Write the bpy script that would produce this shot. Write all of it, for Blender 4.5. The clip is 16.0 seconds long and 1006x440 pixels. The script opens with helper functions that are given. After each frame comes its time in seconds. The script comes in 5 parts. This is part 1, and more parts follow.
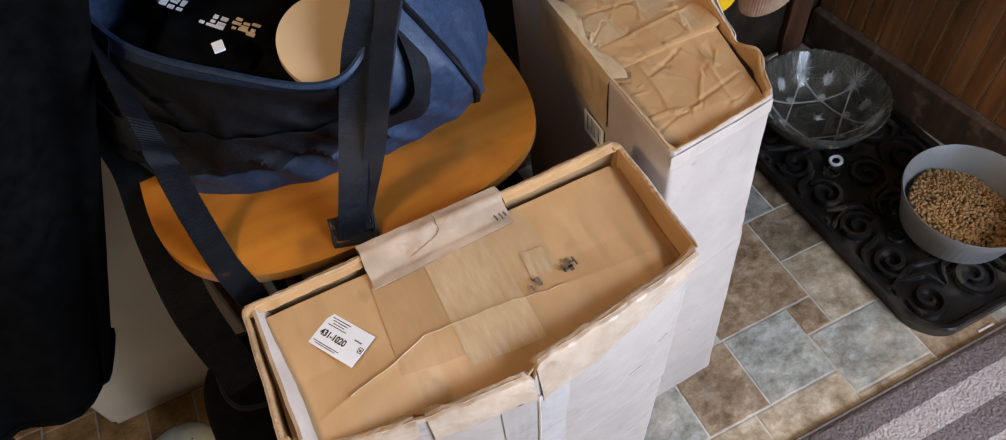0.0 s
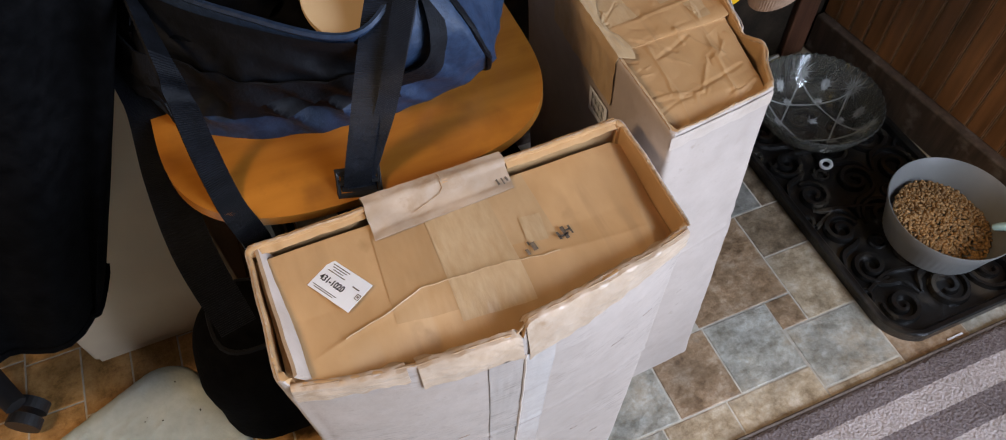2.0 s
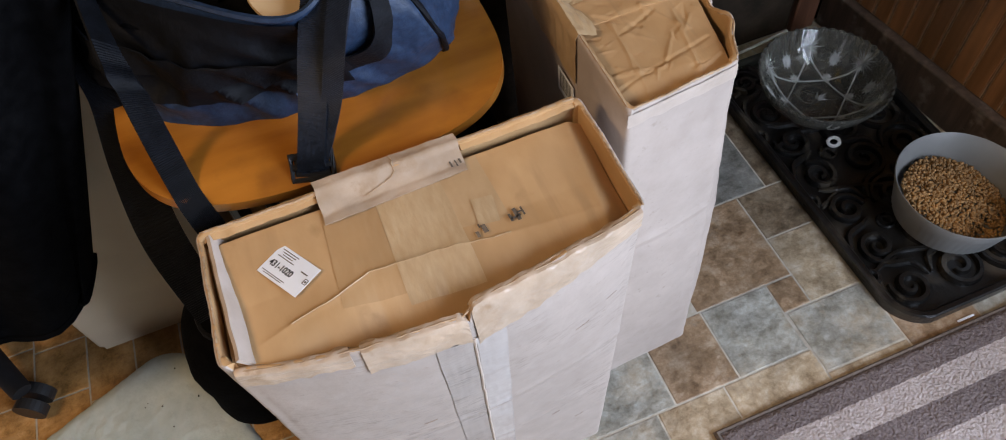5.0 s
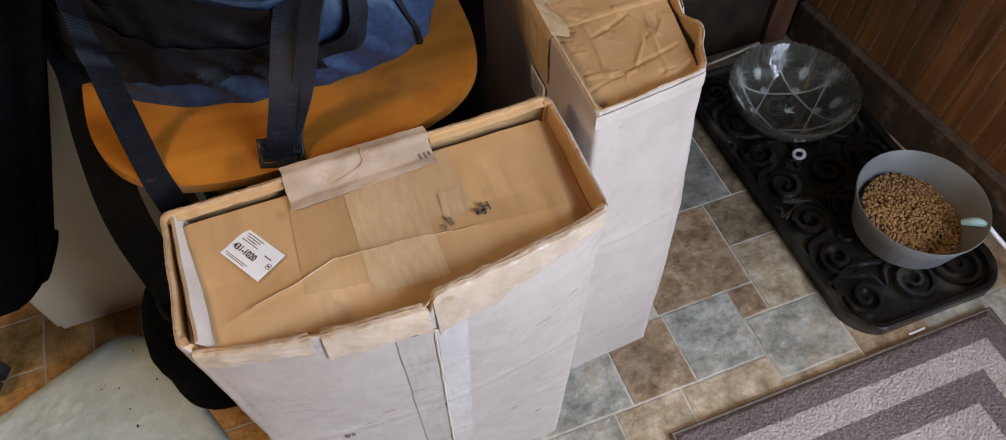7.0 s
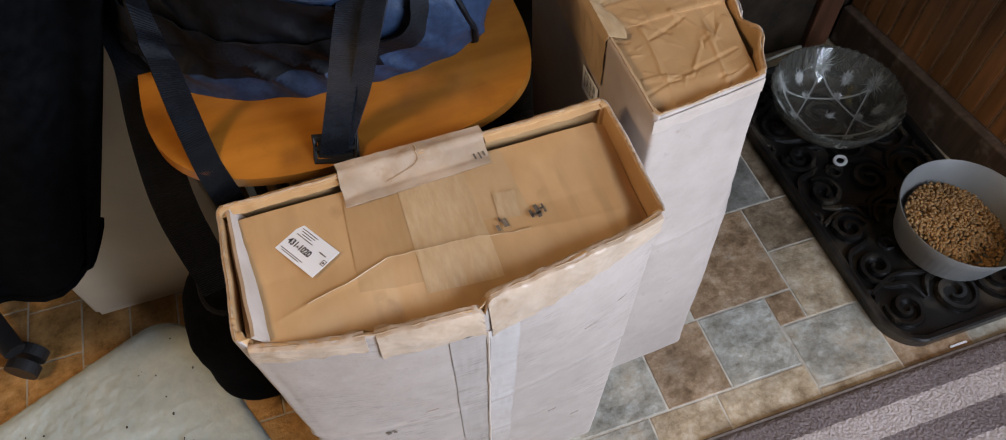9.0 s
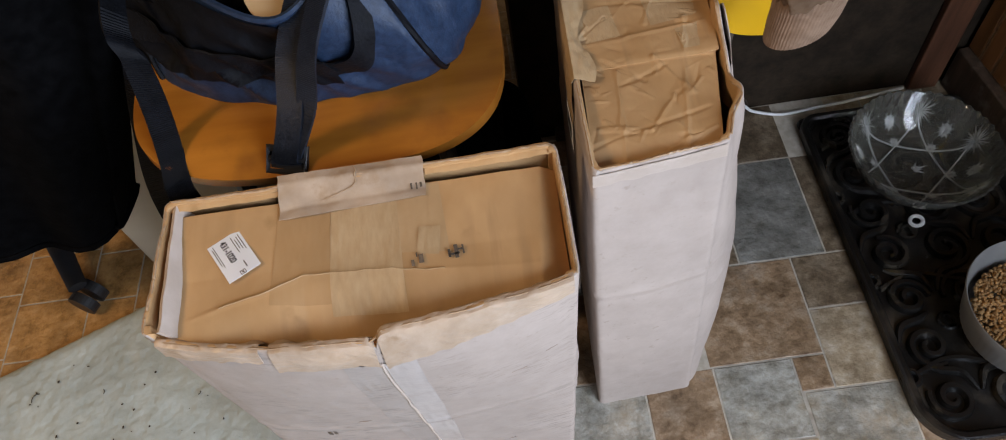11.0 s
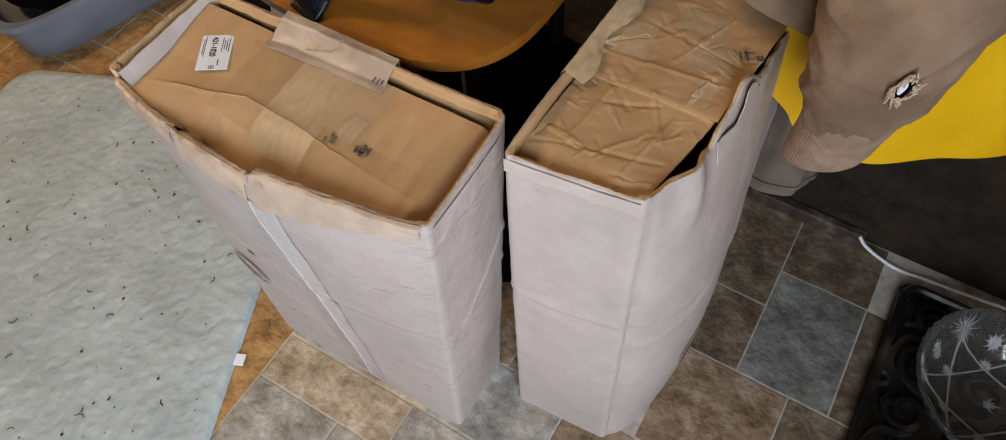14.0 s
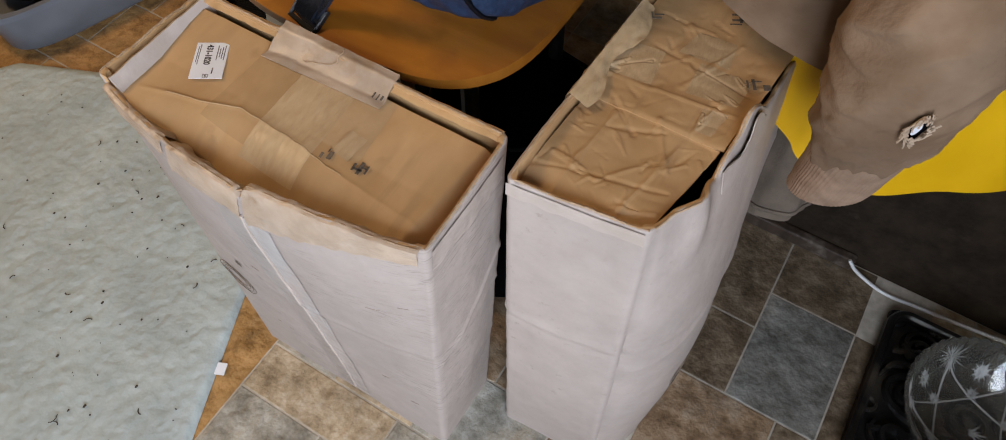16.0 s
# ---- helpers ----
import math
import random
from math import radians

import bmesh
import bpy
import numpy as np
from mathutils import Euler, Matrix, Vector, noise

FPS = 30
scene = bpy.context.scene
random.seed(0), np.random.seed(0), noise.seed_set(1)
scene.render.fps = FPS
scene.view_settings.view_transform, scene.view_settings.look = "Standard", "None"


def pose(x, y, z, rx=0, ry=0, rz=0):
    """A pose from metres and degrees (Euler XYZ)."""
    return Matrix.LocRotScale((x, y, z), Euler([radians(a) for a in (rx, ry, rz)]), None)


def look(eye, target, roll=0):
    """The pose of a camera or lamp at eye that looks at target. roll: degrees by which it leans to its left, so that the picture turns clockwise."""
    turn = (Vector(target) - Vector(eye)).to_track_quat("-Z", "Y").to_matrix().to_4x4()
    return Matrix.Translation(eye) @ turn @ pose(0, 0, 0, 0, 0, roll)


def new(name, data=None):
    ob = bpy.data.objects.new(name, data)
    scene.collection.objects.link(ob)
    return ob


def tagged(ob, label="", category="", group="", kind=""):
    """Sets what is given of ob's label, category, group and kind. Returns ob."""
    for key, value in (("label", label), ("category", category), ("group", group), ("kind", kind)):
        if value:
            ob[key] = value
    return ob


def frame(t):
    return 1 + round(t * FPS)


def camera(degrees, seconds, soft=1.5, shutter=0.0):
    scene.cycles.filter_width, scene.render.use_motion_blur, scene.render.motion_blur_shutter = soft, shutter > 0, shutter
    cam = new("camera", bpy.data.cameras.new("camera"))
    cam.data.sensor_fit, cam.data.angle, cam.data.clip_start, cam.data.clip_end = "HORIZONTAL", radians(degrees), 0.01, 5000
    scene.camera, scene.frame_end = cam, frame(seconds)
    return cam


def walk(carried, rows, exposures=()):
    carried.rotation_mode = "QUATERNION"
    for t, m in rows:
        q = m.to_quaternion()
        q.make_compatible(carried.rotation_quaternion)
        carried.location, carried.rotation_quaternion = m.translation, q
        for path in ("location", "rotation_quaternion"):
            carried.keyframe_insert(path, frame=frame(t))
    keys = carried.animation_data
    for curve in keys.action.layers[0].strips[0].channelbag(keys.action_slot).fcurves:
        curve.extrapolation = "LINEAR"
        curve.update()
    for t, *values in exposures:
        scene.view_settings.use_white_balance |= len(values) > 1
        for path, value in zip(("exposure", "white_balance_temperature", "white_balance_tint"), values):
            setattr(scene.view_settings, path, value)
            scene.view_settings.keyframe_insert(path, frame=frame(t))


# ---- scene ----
cam = camera(67.1, 16.0, soft=1.0)
PATH = [
    (0, (0.104, 0.065, 1.187), (0.492, 1.181, -0.426), -8.4),
    (0.5, (0.096, 0.058, 1.188), (0.516, 1.16, -0.428), -4.0),
    (1, (0.08, 0.046, 1.193), (0.493, 1.125, -0.44), -2.4),
    (1.5, (0.074, 0.047, 1.197), (0.452, 1.141, -0.434), -3.7),
    (2, (0.08, 0.044, 1.195), (0.488, 1.115, -0.444), -2.2),
    (2.5, (0.085, 0.039, 1.197), (0.444, 1.108, -0.455), -5.7),
    (3, (0.121, 0.032, 1.184), (0.478, 1.083, -0.48), -9.8),
    (3.5, (0.152, 0.014, 1.179), (0.418, 1.097, -0.482), -9.7),
    (6, (0.162, 0.016, 1.18), (0.524, 1.101, -0.46), -4.5),
    (6.5, (0.167, 0.01, 1.182), (0.559, 1.103, -0.446), -3.2),
    (7, (0.16, 0.005, 1.184), (0.525, 1.063, -0.474), -2.0),
    (7.5, (0.153, 0.008, 1.186), (0.477, 1.097, -0.46), -3.9),
    (8, (0.145, 0.015, 1.185), (0.486, 1.109, -0.454), -1.4),
    (8.5, (0.139, 0.028, 1.182), (0.451, 1.099, -0.478), -2.4),
    (9, (0.13, 0.025, 1.184), (0.449, 1.087, -0.481), -2.3),
    (9.5, (0.157, 0.006, 1.193), (0.519, 1.025, -0.49), -3.1),
    (10, (0.195, -0.009, 1.2), (0.506, 1.063, -0.459), -6.8),
    (12.5, (0.583, 0.111, 1.184), (-0.004, 0.97, -0.524), -4.6),
    (13, (0.619, 0.069, 1.193), (-0.005, 1.006, -0.461), -0.7),
    (13.5, (0.639, 0.08, 1.192), (0.011, 1.044, -0.445), -3.0),
    (14, (0.621, 0.088, 1.175), (0.049, 0.992, -0.515), -2.1),
    (14.5, (0.6, 0.098, 1.167), (0.081, 1.006, -0.538), 1.1),
    (15, (0.593, 0.098, 1.168), (0.077, 1.013, -0.534), 2.5),
    (15.5, (0.589, 0.097, 1.167), (0.077, 1.016, -0.534), 3.1),
    (16, (0.593, 0.101, 1.173), (0.062, 1.034, -0.515), 1.9),
]
walk(cam, [(t, look(eye, target, roll)) for t, eye, target, roll in PATH], [(0.0, 0.34, 6040, 10), (1.5, 0.27, 6040, 10), (3.7, 0.18, 6080, 10), (10.2, 0.05, 6240, 10), (12.3, -0.12, 6460, 10), (16.0, -0.12, 6460, 10)])

# ---- world and light ----
world = bpy.data.worlds.new("sky")
scene.world = world
world.use_nodes = True
wn = world.node_tree.nodes
sky = wn.new("ShaderNodeTexSky")
sky.sky_type, sky.sun_disc = "NISHITA", False
sky.sun_elevation, sky.sun_rotation = radians(35), radians(200)
world.node_tree.links.new(sky.outputs["Color"], wn["Background"].inputs["Color"])
wn["Background"].inputs["Strength"].default_value = 0.12


def area(name, loc, target, sx, sy, power, colour):
    la = bpy.data.lights.new(name, "AREA")
    la.shape, la.size, la.size_y, la.energy, la.color = "RECTANGLE", sx, sy, power, colour
    ob = new(name, la)
    ob.matrix_world = look(loc, target)
    return ob


# daylight in the tall opening of the panelled side wall, and an unseen warm fill lamp added further into the room
area("window_daylight", (1.42, -1.05, 1.15), (0.1, 0.35, 0.45), 1.15, 1.6, 74, (0.77, 0.85, 1.0))
area("warm_fill_light", (-1.35, 0.15, 2.3), (-0.5, 0.5, 0), 0.4, 0.4, 24, (1.0, 0.68, 0.38))


# ---- materials ----
def mat(name, stops, scale=20.0, rough=0.8, metal=0.0, bump=0.2, bump_scale=80.0, detail=6.0, stretch=(1, 1, 1),
        random_tint=0.0, spec=0.5, bump_dist=0.002, alpha=1.0, transmission=0.0, ior=1.45, coarse=0.35, coarse_scale=4.0, island=False, fleck=None, ramp=(0.3, 0.7), grit=0.5, creased=0.0, crease_scale=7.0, streak=None):
    """Noise-coloured surface: fine noise picks between the stops, coarse noise shades patches, bump gives relief."""
    m = bpy.data.materials.new(name)
    m.use_nodes = True
    nt = m.node_tree
    n, ln = nt.nodes, nt.links.new
    b = n["Principled BSDF"]
    tc = n.new("ShaderNodeTexCoord")
    mp = n.new("ShaderNodeMapping")
    mp.inputs["Scale"].default_value = stretch
    ln(tc.outputs["Object"], mp.inputs["Vector"])
    no = n.new("ShaderNodeTexNoise")
    no.inputs["Scale"].default_value, no.inputs["Detail"].default_value = scale, detail
    no.inputs["Roughness"].default_value = grit
    ln(mp.outputs[0], no.inputs["Vector"])
    ra = n.new("ShaderNodeValToRGB")
    el = ra.color_ramp.elements
    lo, hi = ramp
    for k, c in enumerate(stops):
        p = lo + (hi - lo) * k / max(1, len(stops) - 1)
        e = el[k] if k < 2 else el.new(p)
        e.position, e.color = p, (*c, 1)
    ln(no.outputs["Fac"], ra.inputs["Fac"])
    co = n.new("ShaderNodeTexNoise")
    co.inputs["Scale"].default_value, co.inputs["Detail"].default_value = coarse_scale, 3
    ln(tc.outputs["Object"], co.inputs["Vector"])
    mr = n.new("ShaderNodeMapRange")
    mr.inputs["From Min"].default_value, mr.inputs["From Max"].default_value = 0.3, 0.7
    mr.inputs["To Min"].default_value, mr.inputs["To Max"].default_value = 1 - coarse, 1 + coarse * 0.5
    ln(co.outputs["Fac"], mr.inputs["Value"])
    mx = n.new("ShaderNodeMix")
    mx.data_type, mx.blend_type = "RGBA", "MULTIPLY"
    mx.inputs["Factor"].default_value = 1
    ln(ra.outputs["Color"], mx.inputs["A"])
    ln(mr.outputs["Result"], mx.inputs["B"])
    out = mx.outputs["Result"]
    if random_tint:
        rnd = n.new("ShaderNodeNewGeometry").outputs["Random Per Island"] if island else n.new("ShaderNodeObjectInfo").outputs["Random"]
        m2 = n.new("ShaderNodeMapRange")
        m2.inputs["To Min"].default_value, m2.inputs["To Max"].default_value = 1 - random_tint, 1 + random_tint * 0.6
        ln(rnd, m2.inputs["Value"])
        m3 = n.new("ShaderNodeMix")
        m3.data_type, m3.blend_type = "RGBA", "MULTIPLY"
        m3.inputs["Factor"].default_value = 1
        ln(out, m3.inputs["A"])
        ln(m2.outputs["Result"], m3.inputs["B"])
        out = m3.outputs["Result"]
    if fleck:
        fc, fs, ft, fw = (*fleck, 0.06)[:4]
        fn = n.new("ShaderNodeTexNoise")
        fn.inputs["Scale"].default_value, fn.inputs["Detail"].default_value = fs, 8
        fn.inputs["Roughness"].default_value = grit
        ln(tc.outputs["Object"], fn.inputs["Vector"])
        fm = n.new("ShaderNodeMapRange")
        fm.inputs["From Min"].default_value, fm.inputs["From Max"].default_value = ft, ft + fw
        ln(fn.outputs["Fac"], fm.inputs["Value"])
        m4 = n.new("ShaderNodeMix")
        m4.data_type = "RGBA"
        ln(fm.outputs["Result"], m4.inputs["Factor"])
        ln(out, m4.inputs["A"])
        m4.inputs["B"].default_value = (*fc, 1)
        out = m4.outputs["Result"]
    if streak:
        # long thin rub marks, gathered in patches
        sc, ss, st, patch = streak
        sm = n.new("ShaderNodeMapping")
        sm.inputs["Scale"].default_value = st
        ln(tc.outputs["Object"], sm.inputs["Vector"])
        sn = n.new("ShaderNodeTexNoise")
        sn.inputs["Scale"].default_value, sn.inputs["Detail"].default_value = ss, 4
        ln(sm.outputs[0], sn.inputs["Vector"])
        sr = n.new("ShaderNodeMapRange")
        sr.inputs["From Min"].default_value, sr.inputs["From Max"].default_value = 0.53, 0.66
        ln(sn.outputs["Fac"], sr.inputs["Value"])
        pn = n.new("ShaderNodeTexNoise")
        pn.inputs["Scale"].default_value, pn.inputs["Detail"].default_value = patch, 2
        ln(tc.outputs["Object"], pn.inputs["Vector"])
        pr_ = n.new("ShaderNodeMapRange")
        pr_.inputs["From Min"].default_value, pr_.inputs["From Max"].default_value = 0.45, 0.64
        ln(pn.outputs["Fac"], pr_.inputs["Value"])
        mu = n.new("ShaderNodeMath")
        mu.operation = "MULTIPLY"
        ln(sr.outputs["Result"], mu.inputs[0])
        ln(pr_.outputs["Result"], mu.inputs[1])
        m5 = n.new("ShaderNodeMix")
        m5.data_type = "RGBA"
        ln(mu.outputs[0], m5.inputs["Factor"])
        ln(out, m5.inputs["A"])
        m5.inputs["B"].default_value = (*sc, 1)
        out = m5.outputs["Result"]
    ln(out, b.inputs["Base Color"])
    b.inputs["Roughness"].default_value, b.inputs["Metallic"].default_value = rough, metal
    b.inputs["Specular IOR Level"].default_value = spec
    b.inputs["Alpha"].default_value = alpha
    b.inputs["Transmission Weight"].default_value, b.inputs["IOR"].default_value = transmission, ior
    if bump:
        bn = n.new("ShaderNodeTexNoise")
        bn.inputs["Scale"].default_value, bn.inputs["Detail"].default_value = bump_scale, 5
        ln(mp.outputs[0], bn.inputs["Vector"])
        bp = n.new("ShaderNodeBump")
        bp.inputs["Strength"].default_value, bp.inputs["Distance"].default_value = bump, bump_dist
        ln(bn.outputs["Fac"], bp.inputs["Height"])
        if creased:
            cn = n.new("ShaderNodeTexNoise")
            cn.noise_type = "RIDGED_MULTIFRACTAL"
            cn.inputs["Scale"].default_value, cn.inputs["Detail"].default_value = crease_scale, 3
            ln(tc.outputs["Object"], cn.inputs["Vector"])
            cp = n.new("ShaderNodeBump")
            cp.inputs["Strength"].default_value, cp.inputs["Distance"].default_value = creased, 0.004
            ln(cn.outputs["Fac"], cp.inputs["Height"])
            ln(cp.outputs["Normal"], bp.inputs["Normal"])
        ln(bp.outputs["Normal"], b.inputs["Normal"])
    return m


# daylight goes into the colour: paler card on outer walls, browner inside
CARD = mat("cardboard", [(0.47, 0.28, 0.122), (0.55, 0.345, 0.166)], scale=16, rough=0.6, bump=0.25, bump_scale=34, stretch=(2, 1, 1), creased=0.18, crease_scale=9, coarse=0.16, coarse_scale=9, fleck=((0.40, 0.24, 0.105), 30, 0.62, 0.15), streak=((0.43, 0.262, 0.12), 2.0, (30, 2.5, 2), 12))
CARD_DULL = mat("cardboard_dull", [(0.40, 0.24, 0.105), (0.47, 0.29, 0.135)], scale=16, rough=0.6, bump=0.3, bump_scale=34, stretch=(2, 1, 1), creased=0.22, crease_scale=9, coarse=0.15, coarse_scale=9)
CARD_DAYLIT = mat("cardboard_daylit", [(0.425, 0.352, 0.30), (0.475, 0.40, 0.347)], scale=40, rough=0.6, bump=0.3, bump_scale=90, coarse=0.13, coarse_scale=5, creased=0.14, crease_scale=5, grit=0.65, fleck=((0.37, 0.30, 0.25), 90, 0.60, 0.12))
CARD_RUBBED = mat("cardboard_daylit_rubbed", [(0.425, 0.352, 0.30), (0.475, 0.40, 0.347)], scale=40, rough=0.6, bump=0.3, bump_scale=90, coarse=0.13, coarse_scale=5, creased=0.14, crease_scale=5, grit=0.65, fleck=((0.37, 0.30, 0.25), 90, 0.60, 0.12), streak=((0.27, 0.225, 0.19), 4.0, (14, 14, 120), 6))
TAPE = mat("packing_tape", [(0.47, 0.32, 0.17), (0.54, 0.385, 0.22)], scale=60, rough=0.38, bump=0.5, bump_scale=50, stretch=(3, 1, 1), coarse=0.15, creased=0.25, crease_scale=16)
TAPE_THIN = mat("thin_tape", [(0.46, 0.30, 0.15), (0.53, 0.355, 0.19)], scale=30, rough=0.35, bump=0.3, bump_scale=60, coarse=0.12, creased=0.2, crease_scale=16)
TAPE_GREY = mat("greyed_tape", [(0.36, 0.31, 0.275), (0.42, 0.365, 0.325)], scale=14, rough=0.4, bump=0.3, bump_scale=60, coarse=0.14, creased=0.25, crease_scale=10, streak=((0.2, 0.165, 0.14), 4.0, (9, 9, 130), 9))
TAPE_PALE = mat("packing_tape_pale", [(0.48, 0.395, 0.325), (0.58, 0.49, 0.42)], scale=30, rough=0.3, bump=0.6, bump_scale=60, coarse=0.12, creased=0.4, crease_scale=14)
TAPE_RIM = mat("rubbed_brown_tape", [(0.44, 0.32, 0.215), (0.525, 0.41, 0.31)], scale=34, rough=0.36, bump=0.5, bump_scale=60, coarse=0.25, coarse_scale=18, grit=0.65, creased=0.5, crease_scale=16, fleck=((0.34, 0.225, 0.13), 20, 0.58, 0.12))
TAPE_CLEAR = mat("clear_tape_on_card", [(0.455, 0.405, 0.37), (0.515, 0.465, 0.435)], scale=30, rough=0.22, bump=0.4, bump_scale=70, coarse=0.12, creased=0.25, crease_scale=14)
THREAD = mat("tan_thread", [(0.4, 0.29, 0.19), (0.55, 0.42, 0.3)], rough=0.9, bump=0)
TORN = mat("torn_card_edge", [(0.42, 0.28, 0.16), (0.56, 0.41, 0.27)], scale=120, rough=0.95, bump=0.8, bump_scale=200)
PAPER = mat("white_paper", [(0.78, 0.79, 0.82), (0.84, 0.85, 0.87)], scale=20, rough=0.7, bump=0.05, coarse=0.05)
INK = mat("black_ink", [(0.02, 0.02, 0.025), (0.05, 0.05, 0.05)], scale=60, rough=0.7, bump=0)
SCUFF = mat("scuffed_card", [(0.30, 0.22, 0.165), (0.38, 0.285, 0.21)], scale=120, rough=0.9, bump=0)
INK_SOFT = mat("worn_marker_ink", [(0.08, 0.068, 0.06), (0.24, 0.18, 0.125)], scale=220, rough=0.8, bump=0)
INK_FADED = mat("faded_ink", [(0.09, 0.07, 0.06), (0.2, 0.15, 0.1)], scale=120, rough=0.8, bump=0)
TILE_GREY = mat("stone_vinyl_grey", [(0.17, 0.15, 0.11), (0.33, 0.31, 0.255), (0.50, 0.48, 0.42)], scale=26, rough=0.42, bump=1.0, bump_dist=0.004, ramp=(0.35, 0.65), grit=0.75, bump_scale=60, detail=14.0, random_tint=0.12, coarse=0.32, coarse_scale=16, fleck=((0.33, 0.235, 0.135), 8, 0.5, 0.28))
TILE_TAN = mat("stone_vinyl_tan", [(0.20, 0.14, 0.08), (0.41, 0.315, 0.20), (0.58, 0.49, 0.37)], scale=26, rough=0.42, bump=1.0, bump_dist=0.004, ramp=(0.35, 0.65), grit=0.75, bump_scale=60, detail=14.0, random_tint=0.12, coarse=0.32, coarse_scale=16, fleck=((0.30, 0.28, 0.235), 8, 0.54, 0.28))
TILE_BROWN = mat("stone_vinyl_brown", [(0.13, 0.078, 0.04), (0.30, 0.195, 0.11), (0.47, 0.355, 0.24)], scale=26, rough=0.42, bump=1.0, bump_dist=0.004, ramp=(0.35, 0.65), grit=0.75, bump_scale=60, detail=14.0, random_tint=0.12, coarse=0.32, coarse_scale=16, fleck=((0.27, 0.245, 0.20), 8, 0.55, 0.28))
TILE_RUST = mat("stone_vinyl_rust", [(0.19, 0.095, 0.026), (0.42, 0.225, 0.072), (0.54, 0.32, 0.13)], scale=26, rough=0.42, bump=1.0, bump_dist=0.004, ramp=(0.35, 0.65), grit=0.75, bump_scale=60, detail=14.0, random_tint=0.12, coarse=0.32, coarse_scale=16, fleck=((0.14, 0.07, 0.025), 8, 0.56, 0.28))
# darkened copies of the grey and brown tiles, holding the back corner's shade
TILE_GREY_SHADE = mat("stone_vinyl_grey_shade", [(0.11, 0.10, 0.08), (0.22, 0.21, 0.18), (0.33, 0.32, 0.28)], scale=26, rough=0.42, bump=1.0, bump_dist=0.004, ramp=(0.35, 0.65), grit=0.75, bump_scale=60, detail=14.0, random_tint=0.12, coarse=0.32, coarse_scale=16, fleck=((0.19, 0.14, 0.085), 8, 0.56, 0.28))
TILE_BROWN_SHADE = mat("stone_vinyl_brown_shade", [(0.06, 0.042, 0.024), (0.16, 0.115, 0.07), (0.30, 0.235, 0.16)], scale=26, rough=0.42, bump=1.0, bump_dist=0.004, ramp=(0.35, 0.65), grit=0.75, bump_scale=60, detail=14.0, random_tint=0.12, coarse=0.32, coarse_scale=16, fleck=((0.055, 0.036, 0.02), 8, 0.55, 0.28))
TILES = [TILE_GREY, TILE_TAN, TILE_BROWN, TILE_RUST, TILE_GREY_SHADE, TILE_BROWN_SHADE]
GROUT = mat("pale_grout", [(0.36, 0.315, 0.245), (0.54, 0.485, 0.40)], scale=60, rough=0.7)
WOOD_BEAD = mat("worn_bead_wood", [(0.16, 0.085, 0.04), (0.36, 0.23, 0.125)], scale=160, rough=0.45, bump=0.1)
WOOD_PANEL = mat("brown_panelling", [(0.095, 0.043, 0.014), (0.235, 0.108, 0.04)], scale=9, rough=0.36, bump=0.2, stretch=(5, 5, 0.6), bump_scale=60, random_tint=0.2)
WOOD_DARK = mat("dark_panelling", [(0.04, 0.026, 0.017), (0.095, 0.063, 0.043)], scale=14, rough=0.5, bump=0.2, stretch=(6, 6, 0.6), bump_scale=60, random_tint=0.2, fleck=((0.17, 0.14, 0.11), 26, 0.55, 0.16))
WOOD_RED = mat("reddish_wood", [(0.07, 0.028, 0.014), (0.13, 0.055, 0.028)], scale=16, rough=0.45, bump=0.2, stretch=(6, 6, 0.6))
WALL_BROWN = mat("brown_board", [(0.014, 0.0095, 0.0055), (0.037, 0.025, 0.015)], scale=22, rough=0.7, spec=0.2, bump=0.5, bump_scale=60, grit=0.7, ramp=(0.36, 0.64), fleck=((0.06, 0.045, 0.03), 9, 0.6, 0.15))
# out-of-view walls and ceiling, toned down so they bounce less light
WALL_PLAIN = mat("room_wall", [(0.07, 0.04, 0.02), (0.11, 0.065, 0.035)], scale=10, rough=0.6, bump=0.1)
CEIL = mat("ceiling_paint", [(0.34, 0.30, 0.25), (0.38, 0.34, 0.28)], scale=10, rough=0.9, bump=0.1)
SEAT_WOOD = mat("orange_varnished_ply", [(0.33, 0.115, 0.012), (0.47, 0.18, 0.022)], scale=8, rough=0.3, bump=0.08, stretch=(1.0, 5, 5), bump_scale=60, coarse=0.3, coarse_scale=6, fleck=((0.24, 0.085, 0.014), 14, 0.58, 0.2))
BLACK_METAL = mat("black_steel", [(0.01, 0.01, 0.01), (0.02, 0.02, 0.02)], rough=0.4, bump=0.05)
BLACK_PLASTIC = mat("black_plastic", [(0.012, 0.012, 0.013), (0.022, 0.022, 0.024)], rough=0.45, bump=0.1)
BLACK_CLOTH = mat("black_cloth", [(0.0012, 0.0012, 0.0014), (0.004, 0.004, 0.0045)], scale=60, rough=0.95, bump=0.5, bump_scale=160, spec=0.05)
NAVY = mat("navy_canvas", [(0.010, 0.022, 0.050), (0.022, 0.042, 0.088)], scale=160, rough=0.5, bump=0.25, bump_scale=420, coarse=0.3, spec=0.4)
NAVY_DARK = mat("navy_lining", [(0.002, 0.0025, 0.004), (0.005, 0.006, 0.009)], scale=100, rough=0.6, spec=0.2, bump=0.3, bump_scale=200)
WEB = mat("black_webbing", [(0.0022, 0.0026, 0.004), (0.006, 0.007, 0.0105)], scale=60, rough=0.68, spec=0.2, bump=0.5, bump_scale=300, stretch=(1, 1, 1))
# black webbing lightened towards blue, its lit sheen put into the colour
WEB_SHEEN = mat("webbing_with_sheen", [(0.006, 0.009, 0.016), (0.014, 0.019, 0.031)], scale=60, rough=0.6, spec=0.45, bump=0.5, bump_scale=300)
